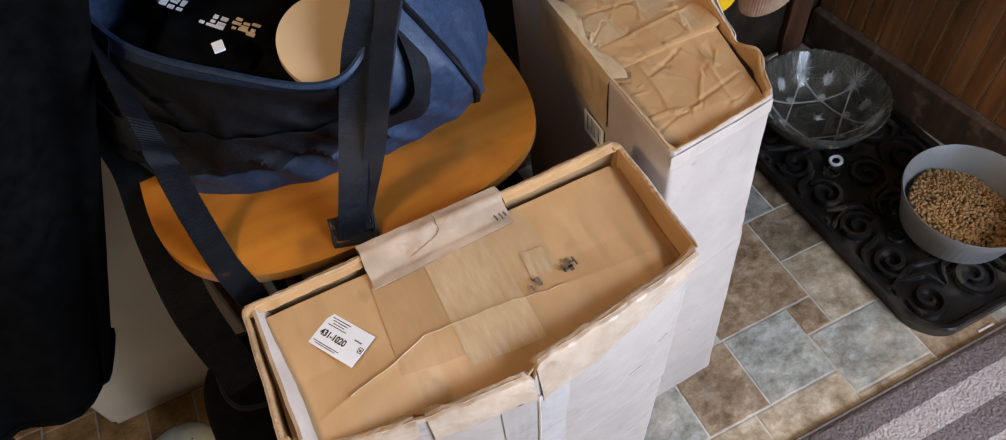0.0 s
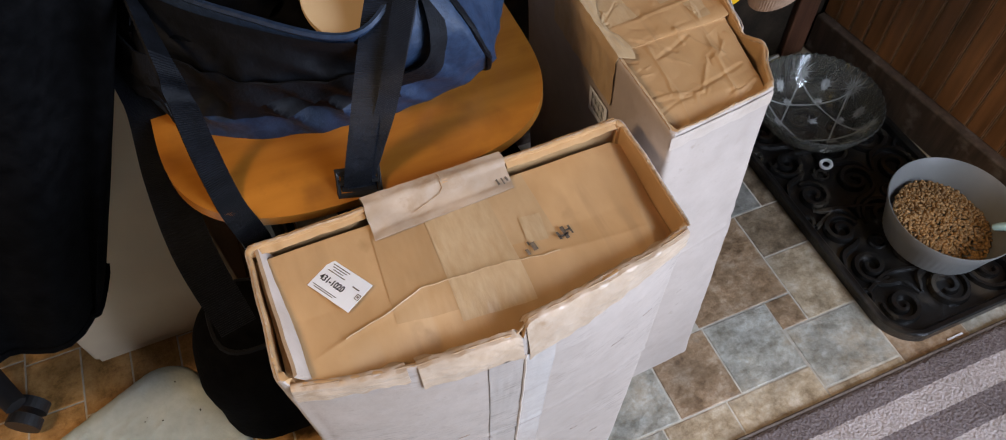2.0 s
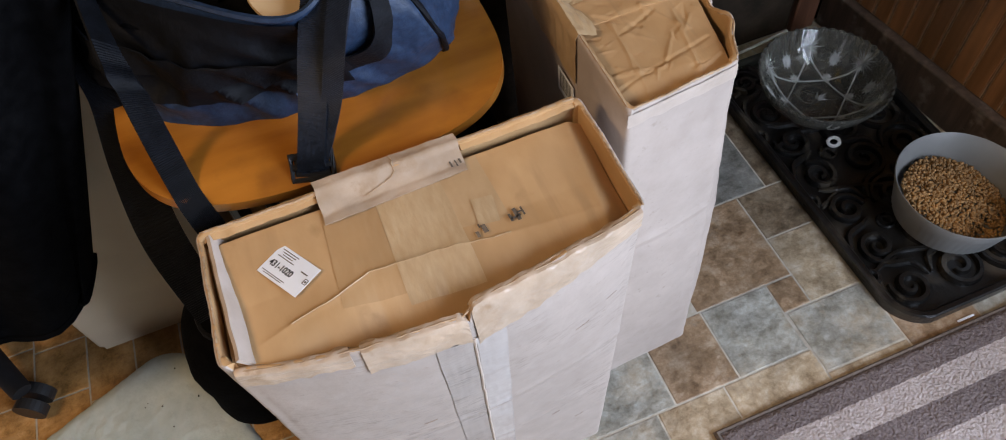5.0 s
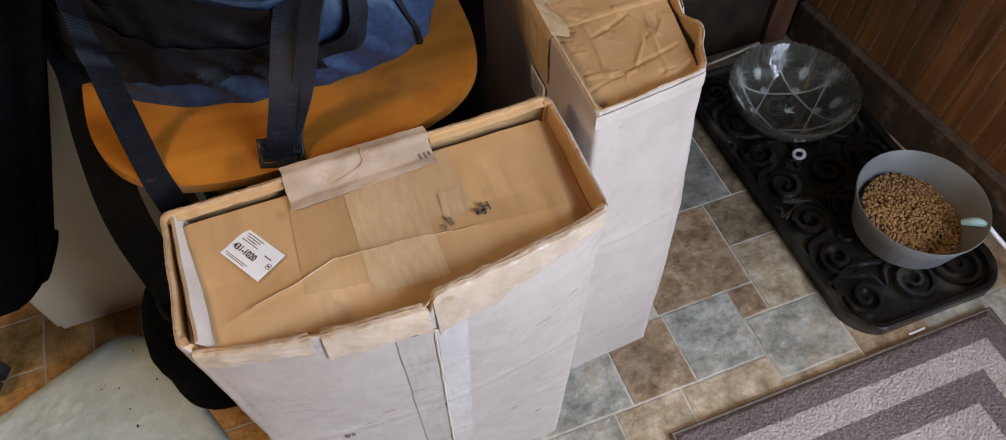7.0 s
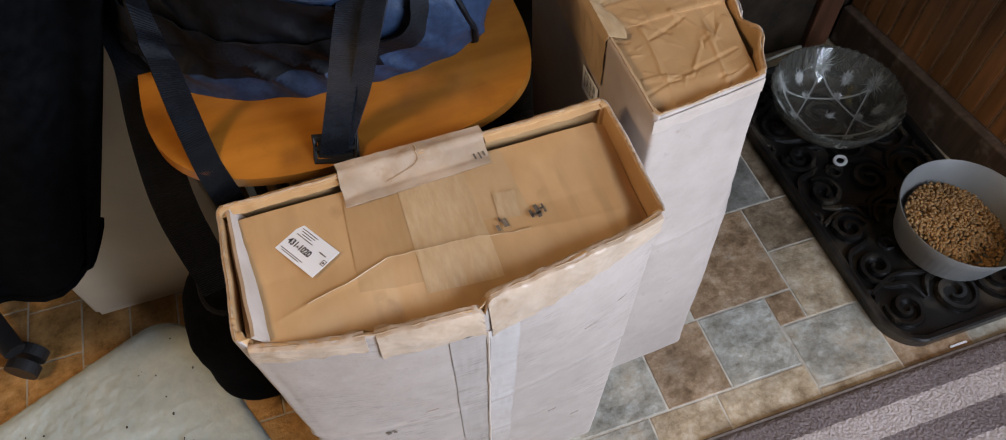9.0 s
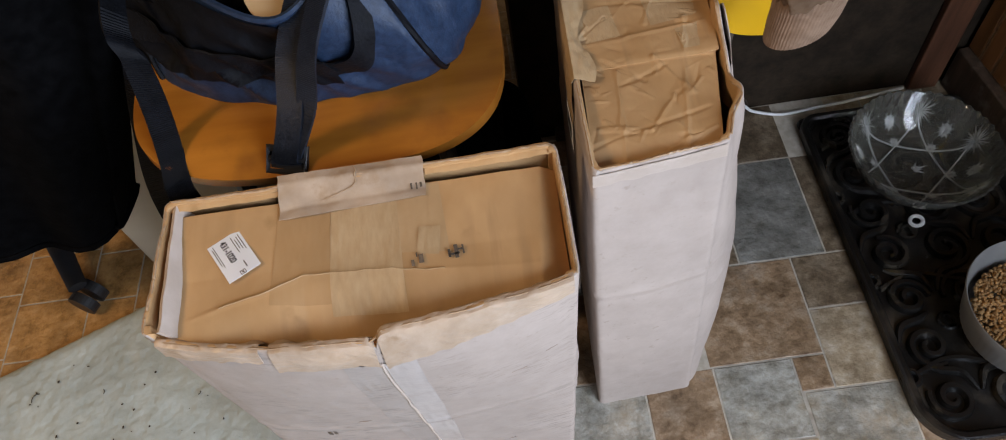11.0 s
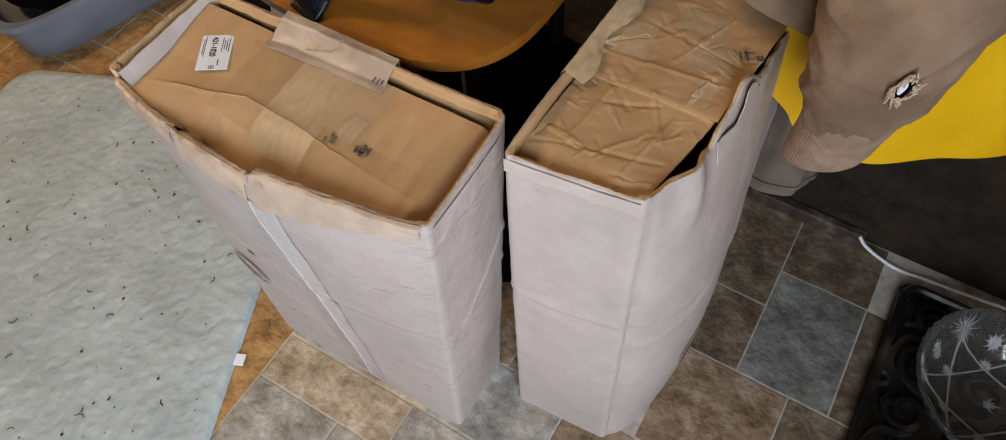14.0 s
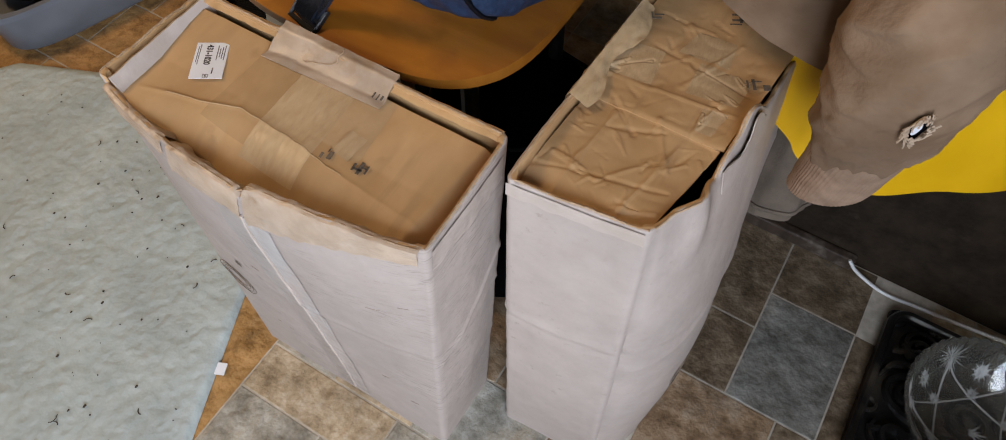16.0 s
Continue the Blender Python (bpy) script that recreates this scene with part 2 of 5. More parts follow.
RUBBER_WET = mat("glossy_black_rubber", [(0.005, 0.0045, 0.004), (0.013, 0.012, 0.011)], scale=30, rough=0.27, spec=0.7, bump=0.4, bump_scale=110, fleck=((0.055, 0.045, 0.032), 16, 0.56, 0.16))
RUBBER = mat("black_rubber", [(0.004, 0.0037, 0.0033), (0.011, 0.010, 0.009)], scale=30, rough=0.3, spec=0.6, bump=0.5, bump_scale=160, fleck=((0.06, 0.048, 0.034), 13, 0.54, 0.2))
GLASS = mat("clear_pressed_glass", [(0.82, 0.79, 0.67), (0.88, 0.86, 0.75)], rough=0.05, bump=0.0, transmission=0.95, ior=1.5, coarse=0)
GLASS_CUT = mat("frosted_cut_glass", [(0.82, 0.82, 0.77), (0.90, 0.90, 0.85)], rough=0.25, bump=0.0, transmission=0.7, ior=1.5, coarse=0)
BOWL_GREY = mat("frosted_grey_plastic", [(0.205, 0.205, 0.195), (0.255, 0.252, 0.24)], rough=0.45, bump=0.05, transmission=0.25, coarse=0.1)
KIBBLE = mat("kibble", [(0.23, 0.12, 0.04), (0.40, 0.23, 0.085)], scale=300, rough=0.7, bump=0.3, bump_scale=500, random_tint=0.4, island=True)
RUG_DARK = mat("taupe_pile", [(0.13, 0.10, 0.095), (0.22, 0.18, 0.17)], scale=230, rough=1.0, bump=1.0, bump_scale=260, bump_dist=0.006, spec=0.1)
RUG_LIGHT = mat("beige_pile", [(0.34, 0.28, 0.25), (0.5, 0.43, 0.4)], scale=230, rough=1.0, bump=1.0, bump_scale=260, bump_dist=0.006, spec=0.1)
RUG_MID = mat("mid_taupe_pile", [(0.19, 0.15, 0.14), (0.3, 0.25, 0.235)], scale=230, rough=1.0, bump=1.0, bump_scale=260, bump_dist=0.006, spec=0.1)
RUG_EDGE = mat("rug_binding", [(0.09, 0.065, 0.05), (0.15, 0.115, 0.09)], scale=160, rough=0.95, bump=0.6, bump_scale=300)
FELT = mat("pale_fleece", [(0.40, 0.445, 0.415), (0.50, 0.545, 0.515)], scale=34, rough=0.95, bump=0.6, bump_scale=60, bump_dist=0.005, spec=0.15, coarse=0.16, coarse_scale=7, grit=0.65)
DEBRIS = mat("dark_debris", [(0.03, 0.022, 0.015), (0.08, 0.06, 0.04)], rough=0.9)
BEIGE = mat("beige_enamel", [(0.62, 0.51, 0.37), (0.68, 0.57, 0.42)], scale=12, rough=0.6, bump=0.05, coarse=0.15)
TUB_GREY = mat("grey_plastic", [(0.15, 0.16, 0.18), (0.19, 0.20, 0.22)], scale=14, rough=0.42, bump=0.08)
JACKET = mat("brown_duck_canvas", [(0.155, 0.098, 0.058), (0.235, 0.157, 0.099)], scale=24, rough=0.9, bump=0.3, bump_scale=300, coarse=0.45, coarse_scale=7, fleck=((0.15, 0.10, 0.065), 12, 0.62, 0.12), spec=0.2)
KNIT = mat("brown_knit_cuff", [(0.2, 0.13, 0.085), (0.28, 0.19, 0.13)], scale=80, rough=0.95, bump=0.4, bump_scale=300, spec=0.15)
YELLOW = mat("yellow_vinyl", [(0.66, 0.37, 0.0), (0.74, 0.42, 0.004)], scale=8, rough=0.5, bump=0.05, coarse=0.08)
LINING = mat("white_lining", [(0.6, 0.62, 0.66), (0.75, 0.76, 0.8)], rough=0.9)
GREY_CLOTH = mat("grey_brown_cloth", [(0.10, 0.08, 0.06), (0.16, 0.125, 0.095)], scale=30, rough=0.95, bump=0.4, bump_scale=250, spec=0.15)
WHITE_PLASTIC = mat("white_plastic", [(0.72, 0.72, 0.7), (0.78, 0.78, 0.76)], rough=0.4, bump=0.03, coarse=0.05)
TEAL = mat("teal_plastic", [(0.35, 0.55, 0.55), (0.45, 0.65, 0.65)], rough=0.35, bump=0, coarse=0.05)
DISC = mat("pale_wood_disc", [(0.55, 0.38, 0.2), (0.62, 0.44, 0.25)], scale=10, rough=0.65, bump=0.06, coarse=0.08)
PRINT_TAN = mat("tan_shirt_print", [(0.4, 0.24, 0.1), (0.5, 0.32, 0.16)], rough=0.9, bump=0)
PRINT_WHITE = mat("white_shirt_print", [(0.6, 0.6, 0.62), (0.7, 0.7, 0.72)], rough=0.9, bump=0)
PRINT_BLUE = mat("blue_shirt_print", [(0.1, 0.2, 0.4), (0.14, 0.27, 0.5)], rough=0.9, bump=0)
BRASS = mat("zip_metal", [(0.45, 0.36, 0.2), (0.6, 0.5, 0.3)], rough=0.35, metal=1.0, bump=0)


# ---- mesh helpers ----
def part(name, bm, material, parent=None, label="", smooth=False):
    me = bpy.data.meshes.new(name)
    bmesh.ops.recalc_face_normals(bm, faces=bm.faces)
    bm.to_mesh(me)
    bm.free()
    me.materials.append(material)
    if smooth:
        me.polygons.foreach_set("use_smooth", [True] * len(me.polygons))
        me.set_sharp_from_angle(angle=radians(48))
    ob = new(name, me)
    ob.parent = parent
    if label:
        tagged(ob, label)
    return ob


def thing(name, label, category, loc=(0, 0, 0), rz=0, kind="", group=""):
    ob = new(name)
    ob.matrix_world = pose(*loc, 0, 0, rz)
    return tagged(ob, label, category, group, kind)


def box_bm(x0, y0, z0, x1, y1, z1, bevel=0.0, seg=2):
    bm = bmesh.new()
    bmesh.ops.create_cube(bm, size=1, matrix=Matrix.LocRotScale(((x0 + x1) / 2, (y0 + y1) / 2, (z0 + z1) / 2), None, (x1 - x0, y1 - y0, z1 - z0)))
    if bevel:
        bmesh.ops.bevel(bm, geom=bm.edges[:], offset=bevel, segments=seg, affect="EDGES", profile=0.5)
    return bm


def grid_bm(fn, nu, nv, close_u=False, close_v=False):
    """A surface of points fn(u, v), with u and v from 0 to 1."""
    bm = bmesh.new()
    ru, rv = (nu if close_u else nu + 1), (nv if close_v else nv + 1)
    vs = [[bm.verts.new(fn(i / nu, j / nv)) for j in range(rv)] for i in range(ru)]
    for i in range(nu):
        for j in range(nv):
            bm.faces.new((vs[i][j], vs[(i + 1) % ru][j], vs[(i + 1) % ru][(j + 1) % rv], vs[i][(j + 1) % rv]))
    return bm


def thicken(bm, t):
    bmesh.ops.recalc_face_normals(bm, faces=bm.faces)
    bmesh.ops.solidify(bm, geom=bm.faces[:], thickness=t)
    return bm


def tube_bm(points, radius, sides=8, close=False, taper=None, flat=1.0):
    """A tube along points; flat squeezes it along z."""
    pts = [Vector(p) for p in points]
    n = len(pts)
    bm = bmesh.new()
    rings = []
    for i, p in enumerate(pts):
        a, b = pts[(i - 1) % n if close else max(i - 1, 0)], pts[(i + 1) % n if close else min(i + 1, n - 1)]
        d = (b - a).normalized()
        up = Vector((0, 0, 1)) if abs(d.z) < 0.95 else Vector((1, 0, 0))
        s = d.cross(up).normalized()
        w = s.cross(d)
        r = radius * (taper(i / (n - 1)) if taper else 1)
        rings.append([bm.verts.new(p + r * (math.cos(q) * s + flat * math.sin(q) * w)) for q in (2 * math.pi * k / sides for k in range(sides))])
    for i in range(n if close else n - 1):
        for k in range(sides):
            bm.faces.new((rings[i][k], rings[i][(k + 1) % sides], rings[(i + 1) % n][(k + 1) % sides], rings[(i + 1) % n][k]))
    if not close:
        bm.faces.new(rings[0])
        bm.faces.new(rings[-1])
    return bm


def smooth_path(points, n=40):
    """Catmull-Rom through the points."""
    p = [Vector(q) for q in points]
    p = [2 * p[0] - p[1], *p, 2 * p[-1] - p[-2]]
    out = []
    m = len(p) - 3
    for k in range(n + 1):
        s = k / n * m
        i = min(int(s), m - 1)
        t = s - i
        a, b, c, d = p[i:i + 4]
        out.append(0.5 * ((2 * b) + (c - a) * t + (2 * a - 5 * b + 4 * c - d) * t * t + (3 * b - a - 3 * c + d) * t ** 3))
    return out


def band_bm(points, sides, width, thick=0.0022, n=400):
    """A webbing band along points; sides gives the direction across it at each point."""
    path, across = smooth_path(points, n), smooth_path(sides, n)

    def fn(u, v):
        i = round(u * n)
        side = across[i].normalized()
        out = side.cross(path[min(i + 1, n)] - path[max(i - 1, 0)]).normalized()
        return path[i] + side * width * (v - 0.5) + out * 0.0009 * (i % 2)
    bm = grid_bm(fn, n, 5)
    return thicken(bm, thick)


def lathe_bm(profile, n=64, wave=None):
    m = len(profile) - 1

    def fn(u, v):
        k = round(v * m)
        r, z = profile[k]
        a = 2 * math.pi * u
        if wave:
            r, z = wave(a, k / m, r, z)
        return (r * math.cos(a), r * math.sin(a), z)
    return grid_bm(fn, n, m, close_u=True)


def nz(x, y, z, s=1.0, seed=0.0):
    return noise.noise(Vector((x * s + seed, y * s + seed * 1.7, z * s - seed)))


def lerp(a, b, t):
    return a + (b - a) * t


# ---- setting ----
floor = tagged(part("floor", box_bm(-2.2, -2.4, -0.06, 1.46, 2.2, -0.001), GROUT), "stone-look vinyl floor with pale grout lines", "floor", kind="structure")

RIGHT = pose(1.187, 0.95, 0, 0, 0, 6.3)
wall_right = tagged(part("wall_right", box_bm(0.033, -1.32, 0, 0.13, 0.042, 2.4), WOOD_PANEL), "dark brown beaded wooden wall panelling", "wall", kind="structure")
wall_right.matrix_world = RIGHT
for k in range(34):
    y1 = 0.04 - k * 0.0385
    part("panel", box_bm(0.018, y1 - 0.032, 0.096, 0.034, y1, 1.4, 0.002), WOOD_PANEL, wall_right)
    for off in (0.0335, 0.0372):
        part("bead", tube_bm([(0.0195, y1 - off, 0.096), (0.0195, y1 - off, 1.4)], 0.0012, 6), WOOD_BEAD, wall_right)
baseboard = tagged(part("baseboard", box_bm(0.0, -1.32, 0, 0.0325, 0.042, 0.095, 0.004), WOOD_DARK), "dark dusty wooden baseboard along the panelling", "baseboard", kind="structure")
baseboard.matrix_world = RIGHT
for nm, b in (("wall_side_above", (1.33, -1.66, 2.0, 1.46, -0.36, 2.4)), ("wall_side_below", (1.33, -1.66, 0, 1.46, -0.36, 0.3)), ("wall_side_front", (1.33, -2.4, 0, 1.46, -1.66, 2.4))):
    tagged(part(nm, box_bm(*b), WALL_PLAIN), "plain wall round the tall side window", "wall", kind="structure")
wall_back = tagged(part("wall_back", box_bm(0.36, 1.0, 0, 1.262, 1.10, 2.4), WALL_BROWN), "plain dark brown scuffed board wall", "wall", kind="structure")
tagged(part("trim_corner", box_bm(1.115, 0.984, 0, 1.172, 1.0, 2.4, 0.003), WOOD_RED), "reddish wooden corner trim", "trim", kind="structure")
tagged(part("trim_floor", box_bm(0.42, 0.982, 0, 0.80, 0.9985, 0.03, 0.003), WOOD_DARK), "dark strip at the foot of the board wall", "trim", kind="structure")
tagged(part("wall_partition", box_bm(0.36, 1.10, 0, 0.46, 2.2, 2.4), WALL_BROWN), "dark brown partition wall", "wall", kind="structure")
tagged(part("wall_far", box_bm(-2.2, 2.2, 0, 0.46, 2.3, 2.4), WALL_PLAIN), "plain far room wall", "wall", kind="structure")
tagged(part("wall_left", box_bm(-2.3, -2.4, 0, -2.2, 2.3, 2.4), WALL_PLAIN), "plain side room wall", "wall", kind="structure")
tagged(part("ceiling", box_bm(-2.3, -2.5, 2.4, 1.46, 2.3, 2.5), CEIL), "plain ceiling", "ceiling", kind="structure")
tagged(part("wall_front", box_bm(-2.3, -2.5, 0, 1.46, -2.4, 2.4), WALL_PLAIN), "plain room wall", "wall", kind="structure")

# ---- cartons ----
NORMALS = [Vector((0, -1)), Vector((1, 0)), Vector((0, 1)), Vector((-1, 0))]


class Carton:
    """The walls of a carton: low and high are its corners, rim(side, along) the height, swell(side, along, t) how far a wall bows out."""

    def __init__(self, low, high, rim, swell, creases, seed):
        self.low, self.high = [Vector(p) for p in low], [Vector(p) for p in high]
        self.rim, self.swell, self.creases, self.seed = rim, swell, creases, seed

    def off(self, side, along, z, q):
        t = z / 0.62
        o = self.swell(side, along, t)
        o += 0.0016 * nz(q.x, q.y, z, 9, self.seed) + 0.0007 * nz(q.x, q.y, z, 38, self.seed)
        o += 0.0007 * min(1, max(0, t - 0.88) / 0.12) * nz(q.x, q.y, z, 34, self.seed + 5)
        if side == 1:
            o += 0.0022 * math.exp(-((z - 0.33 - 0.105 * along) / 0.006) ** 2)
        for cz, cd, slope in self.creases:
            o += cd * math.exp(-((z - cz - slope * along + 0.002 * nz(along * 12, 0, 0, 1, self.seed)) / 0.0055) ** 2)
        return o

    def wall(self, side, along, z, lift=0.0):
        i, j = side, (side + 1) % 4
        t = z / 0.63
        q = lerp(lerp(self.low[i], self.low[j], along), lerp(self.high[i], self.high[j], along), t)
        q = q + NORMALS[side] * (self.off(side, along, z, q) + lift)
        return Vector((q.x, q.y, z))

    def perimeter(self, corners, radius, n):
        out = []
        for i in range(4):
            a, b, d = corners[i], corners[(i + 1) % 4], corners[(i + 2) % 4]
            e, f = (b - a).normalized(), (d - b).normalized()
            for k in range(n):
                out.append((a + e * radius + (b - a - 2 * radius * e) * (k / n), i, k / n))
            p0, p2 = b - e * radius, b + f * radius
            for k in range(4):
                t = k / 4
                out.append(((1 - t) ** 2 * p0 + 2 * t * (1 - t) * b + t * t * p2, i, 1.0))
        return out

    def shell(self, radius=0.009, n=72, rows=120, thick=0.006, lip=0.035, inside=False):
        pl, ph = self.perimeter(self.low, radius, n), self.perimeter(self.high, radius, n)
        mid = sum(self.high, Vector((0, 0))) / 4
        m = len(pl)

        def fn(u, v):
            i = round(u * m) % m
            (a, side, along), (b, _, _) = pl[i], ph[i]
            top = self.rim(side, along)
            if v <= 0.84:
                z = top * v / 0.84
                q = lerp(a, b, z / 0.63)
                q = q + NORMALS[side] * self.off(side, along, z, q)
                return (q.x, q.y, z)
            t = (v - 0.84) / 0.16
            q = b + NORMALS[side] * (self.off(side, along, top, b) - thick * min(1, t * 2.5))
            if along >= 1.0:
                q = q + (mid - q).normalized() * thick * min(1, t * 2.5) * 0.6
            z = top - lip * max(0, t - 0.4) / 0.6 + 0.0012 * math.sin(math.pi * min(1, t * 2.5))
            return (q.x, q.y, z)
        half = 0.86
        if inside:
            return grid_bm(lambda u, v: fn(u, half + (1 - half) * v), m, 14, close_u=True)
        return grid_bm(lambda u, v: fn(u, half * v), m, rows, close_u=True)

    def rim_edge(self, side, a0=0.02, a1=0.98, n=60):
        """The raw corrugated edge along the top of a wall."""
        return tube_bm([self.wall(side, lerp(a0, a1, k / n), self.rim(side, lerp(a0, a1, k / n)) + 0.0008, -0.003 + 0.0006 * nz(k * 0.3, side, 0, 1, self.seed)) for k in range(n + 1)], 0.0012, 5)

    def patch(self, side, a0, a1, z0, z1, lift=0.0012, nu=24, nv=24, ragged=0.0, seed=0.0, wrap=None):
        """Tape pressed on a wall between two places along it and two heights."""
        def fn(u, v):
            al, z = lerp(a0, a1, u), lerp(z0, z1, v)
            if ragged:
                z += ragged * nz(u * 7, v * 2, 0, 1, seed) * (1 - v)
                al += ragged * 0.6 * nz(v * 9, u, 0, 1, seed + 3) * (1 if u > 0.5 else -1) * abs(2 * u - 1)
            return self.wall(side, al, z, lift + 0.0005 * nz(u * 12, v * 12, 0, 1, seed))
        return grid_bm(fn, nu, nv)


def sheet_bm(quad, height, nu, nv, thick=0.003):
    """A flap over four corners: height(x, y, u, v)."""
    a, b, c, d = [Vector(p) for p in quad]

    def fn(u, v):
        p = lerp(lerp(a, b, u), lerp(d, c, u), v)
        return (p.x, p.y, height(p.x, p.y, u, v))
    bm = grid_bm(fn, nu, nv)
    return thicken(bm, thick) if thick else bm


def ridge(x, y, x0, y0, x1, y1, w, h):
    """A crease of height h along a line."""
    p, a, b = Vector((x, y)), Vector((x0, y0)), Vector((x1, y1))
    t = max(0, min(1, (p - a).dot(b - a) / (b - a).length_squared))
    return h * math.exp(-(((p - a - t * (b - a)).length + 0.004 * nz(x, y, 0, 40)) / w) ** 2)


def text_mesh(words, size, parent, m, material, name="lettering"):
    cu = bpy.data.curves.new(name, "FONT")
    cu.body, cu.size, cu.extrude, cu.align_x, cu.align_y = words, size, 0.0001, "CENTER", "CENTER"
    cu.offset = size * 0.03
    tmp = bpy.data.objects.new("tmp", cu)
    me = bpy.data.meshes.new_from_object(tmp)
    bpy.data.objects.remove(tmp)
    bpy.data.curves.remove(cu)
    me.materials.append(material)
    ob = new(name, me)
    ob.parent = parent
    ob.matrix_local = m
    return ob


def bars(parent, m, items, material, name="print", th=0.0003):
    """Flat bars (x, y, w, h) in the plane of m, joined as one print."""
    bm = bmesh.new()
    for x, y, w, h in items:
        bmesh.ops.create_cube(bm, size=1, matrix=m @ Matrix.LocRotScale((x, y, 0), None, (w, h, th)))
    return part(name, bm, material, parent)


def rings_on_wall(box, side, a, z, radii, sx, parent):
    """A worn print of nested ovals on a carton wall."""
    for r in radii:
        pts = [box.wall(side, a + r * sx * math.cos(q), z + r * math.sin(q), 0.0006) for q in (2 * math.pi * k / 40 for k in range(40))]
        part("print", tube_bm(pts, 0.0004, 4, close=True), INK_FADED, parent)


# carton A, beside the rug
A_LOW = [(0.010, 0.352), (0.360, 0.354), (0.362, 0.478), (0.010, 0.476)]
A_HIGH = [(-0.008, 0.343), (0.381, 0.344), (0.380, 0.486), (-0.006, 0.486)]


def rim_a(side, along):
    if side == 0:
        step = 0.010 if along > 0.53 else 0.0
        return 0.606 + step + 0.002 * math.sin(9 * along) - 0.008 * math.exp(-((along - 0.53) / 0.012) ** 2) - 0.004 * math.exp(-((along - 0.2) / 0.1) ** 2) + 0.002 * nz(along * 30, 0, 0, 1, 2)
    return (0.617, 0.617 + 0.008 * along, 0.626 - 0.007 * along, 0.617)[side] + 0.0007 * math.sin(11 * along + side) + 0.001 * nz(along * 40, side, 0, 1, 2)


def swell_a(side, along, t):
    s = math.sin(math.pi * along)
    if side == 0:
        up = min(1, t * 1.15) ** 1.3
        roll = 1 - 0.35 * min(1, max(0, (t - 0.92) / 0.08)) ** 1.5
        return 0.038 * s ** 0.8 * up * max(0.1, roll)
    return (0, 0.005, 0.006, 0.006)[side] * s * math.sin(math.pi * min(1, t))


A = Carton(A_LOW, A_HIGH, rim_a, swell_a, [(0.352, 0.0018, 0.012), (0.335, -0.0012, 0.012), (0.22, 0.001, 0.0)], 1.0)
carton_a = thing("carton", "tall worn brown cardboard carton with a white sticker on top", "box", group="cartons")
part("body", A.shell(), CARD_RUBBED, carton_a, "scuffed carton walls coloured pale for daylight", smooth=True)
part("liner", A.shell(inside=True), CARD, carton_a, "brown inner face of the walls", smooth=True)


for sd in range(4):
    part("raw_edge", A.rim_edge(sd), TORN, carton_a, "brown corrugated edge")


CREASE = [(-0.01, 0.350), (0.04, 0.364), (0.07, 0.372), (0.10, 0.379), (0.131, 0.391), (0.172, 0.388), (0.215, 0.385), (0.245, 0.379), (0.30, 0.374), (0.39, 0.367)]


def crease_y(x):
    for (x0, y0), (x1, y1) in zip(CREASE, CREASE[1:]):
        if x <= x1:
            return lerp(y0, y1, (x - x0) / (x1 - x0)) + 0.0015 * nz(x, 0, 0, 60, 7)
    return CREASE[-1][1]


def top_a(x, y, u, v):
    z = 0.604 + 0.007 * max(0, min(1, (y - 0.40) / 0.07)) + 0.0013 * nz(x, y, 0, 11, 2) + 0.0008 * nz(x, y, 0, 30, 2)
    d = crease_y(x) - y
    near_end = min(1, max(0.0, (x + 0.01) / 0.09))
    z -= min(0.034, 0.10 * max(0, d) + 8.0 * max(0, d) ** 2) * near_end
    z += 0.0011 * math.exp(-(d / 0.0022) ** 2) * min(1, max(0, (x - 0.02) / 0.04)) * max(0.3, 1 - x / 0.4)
    fold = x - 0.351 - 0.012 * (y - 0.36) / 0.12
    z -= min(0.018, 0.75 * max(0, fold + 0.002))
    return z


def flap_a(u, v):
    x = lerp(0.0, 0.374, u)
    y = lerp(A.wall(0, u, 0.60).y + 0.004, 0.4712, v)
    return (x, y, top_a(x, y, u, v))


part("flap", thicken(grid_bm(flap_a, 170, 90), 0.003), CARD, carton_a, "brown top flap sunk below the rim", smooth=True)
part("crease", tube_bm([(x, crease_y(x), top_a(x, crease_y(x), 0, 0) + 0.0004) for x in (0.055 + 0.0025 * k for k in range(84))], 0.0007, 5), TAPE, carton_a, "rubbed pale crease across the flap", smooth=True)
# inner flap standing along the short side by the sticker
part("side_flap", thicken(grid_bm(lambda u, v: (0.020 - 0.010 * u + 0.0008 * nz(v * 6, u, 0, 1, 4) - 0.004 * v, lerp(0.345, 0.481, v), 0.600 + 0.019 * u + 0.0012 * nz(v * 9, 0, 0, 1, 8)), 8, 40), 0.004), TAPE_PALE, carton_a, "pale folded inner flap standing by the rim", smooth=True)
part("gap_floor", sheet_bm([(-0.003, 0.347), (0.016, 0.350), (0.016, 0.478), (0.0, 0.480)], lambda x, y, u, v: 0.588, 6, 20), CARD, carton_a, "brown fold deep beside the flap", smooth=True)



def on_top_a(quad, material, name="tape", lift=0.0007, label="", n=60):
    return part(name, sheet_bm(quad, lambda x, y, u, v: top_a(x, y, u, v) + lift + 0.0003 * nz(x * 3, y, 0, 60, 4), n, n, 0), material, carton_a, label, smooth=True)


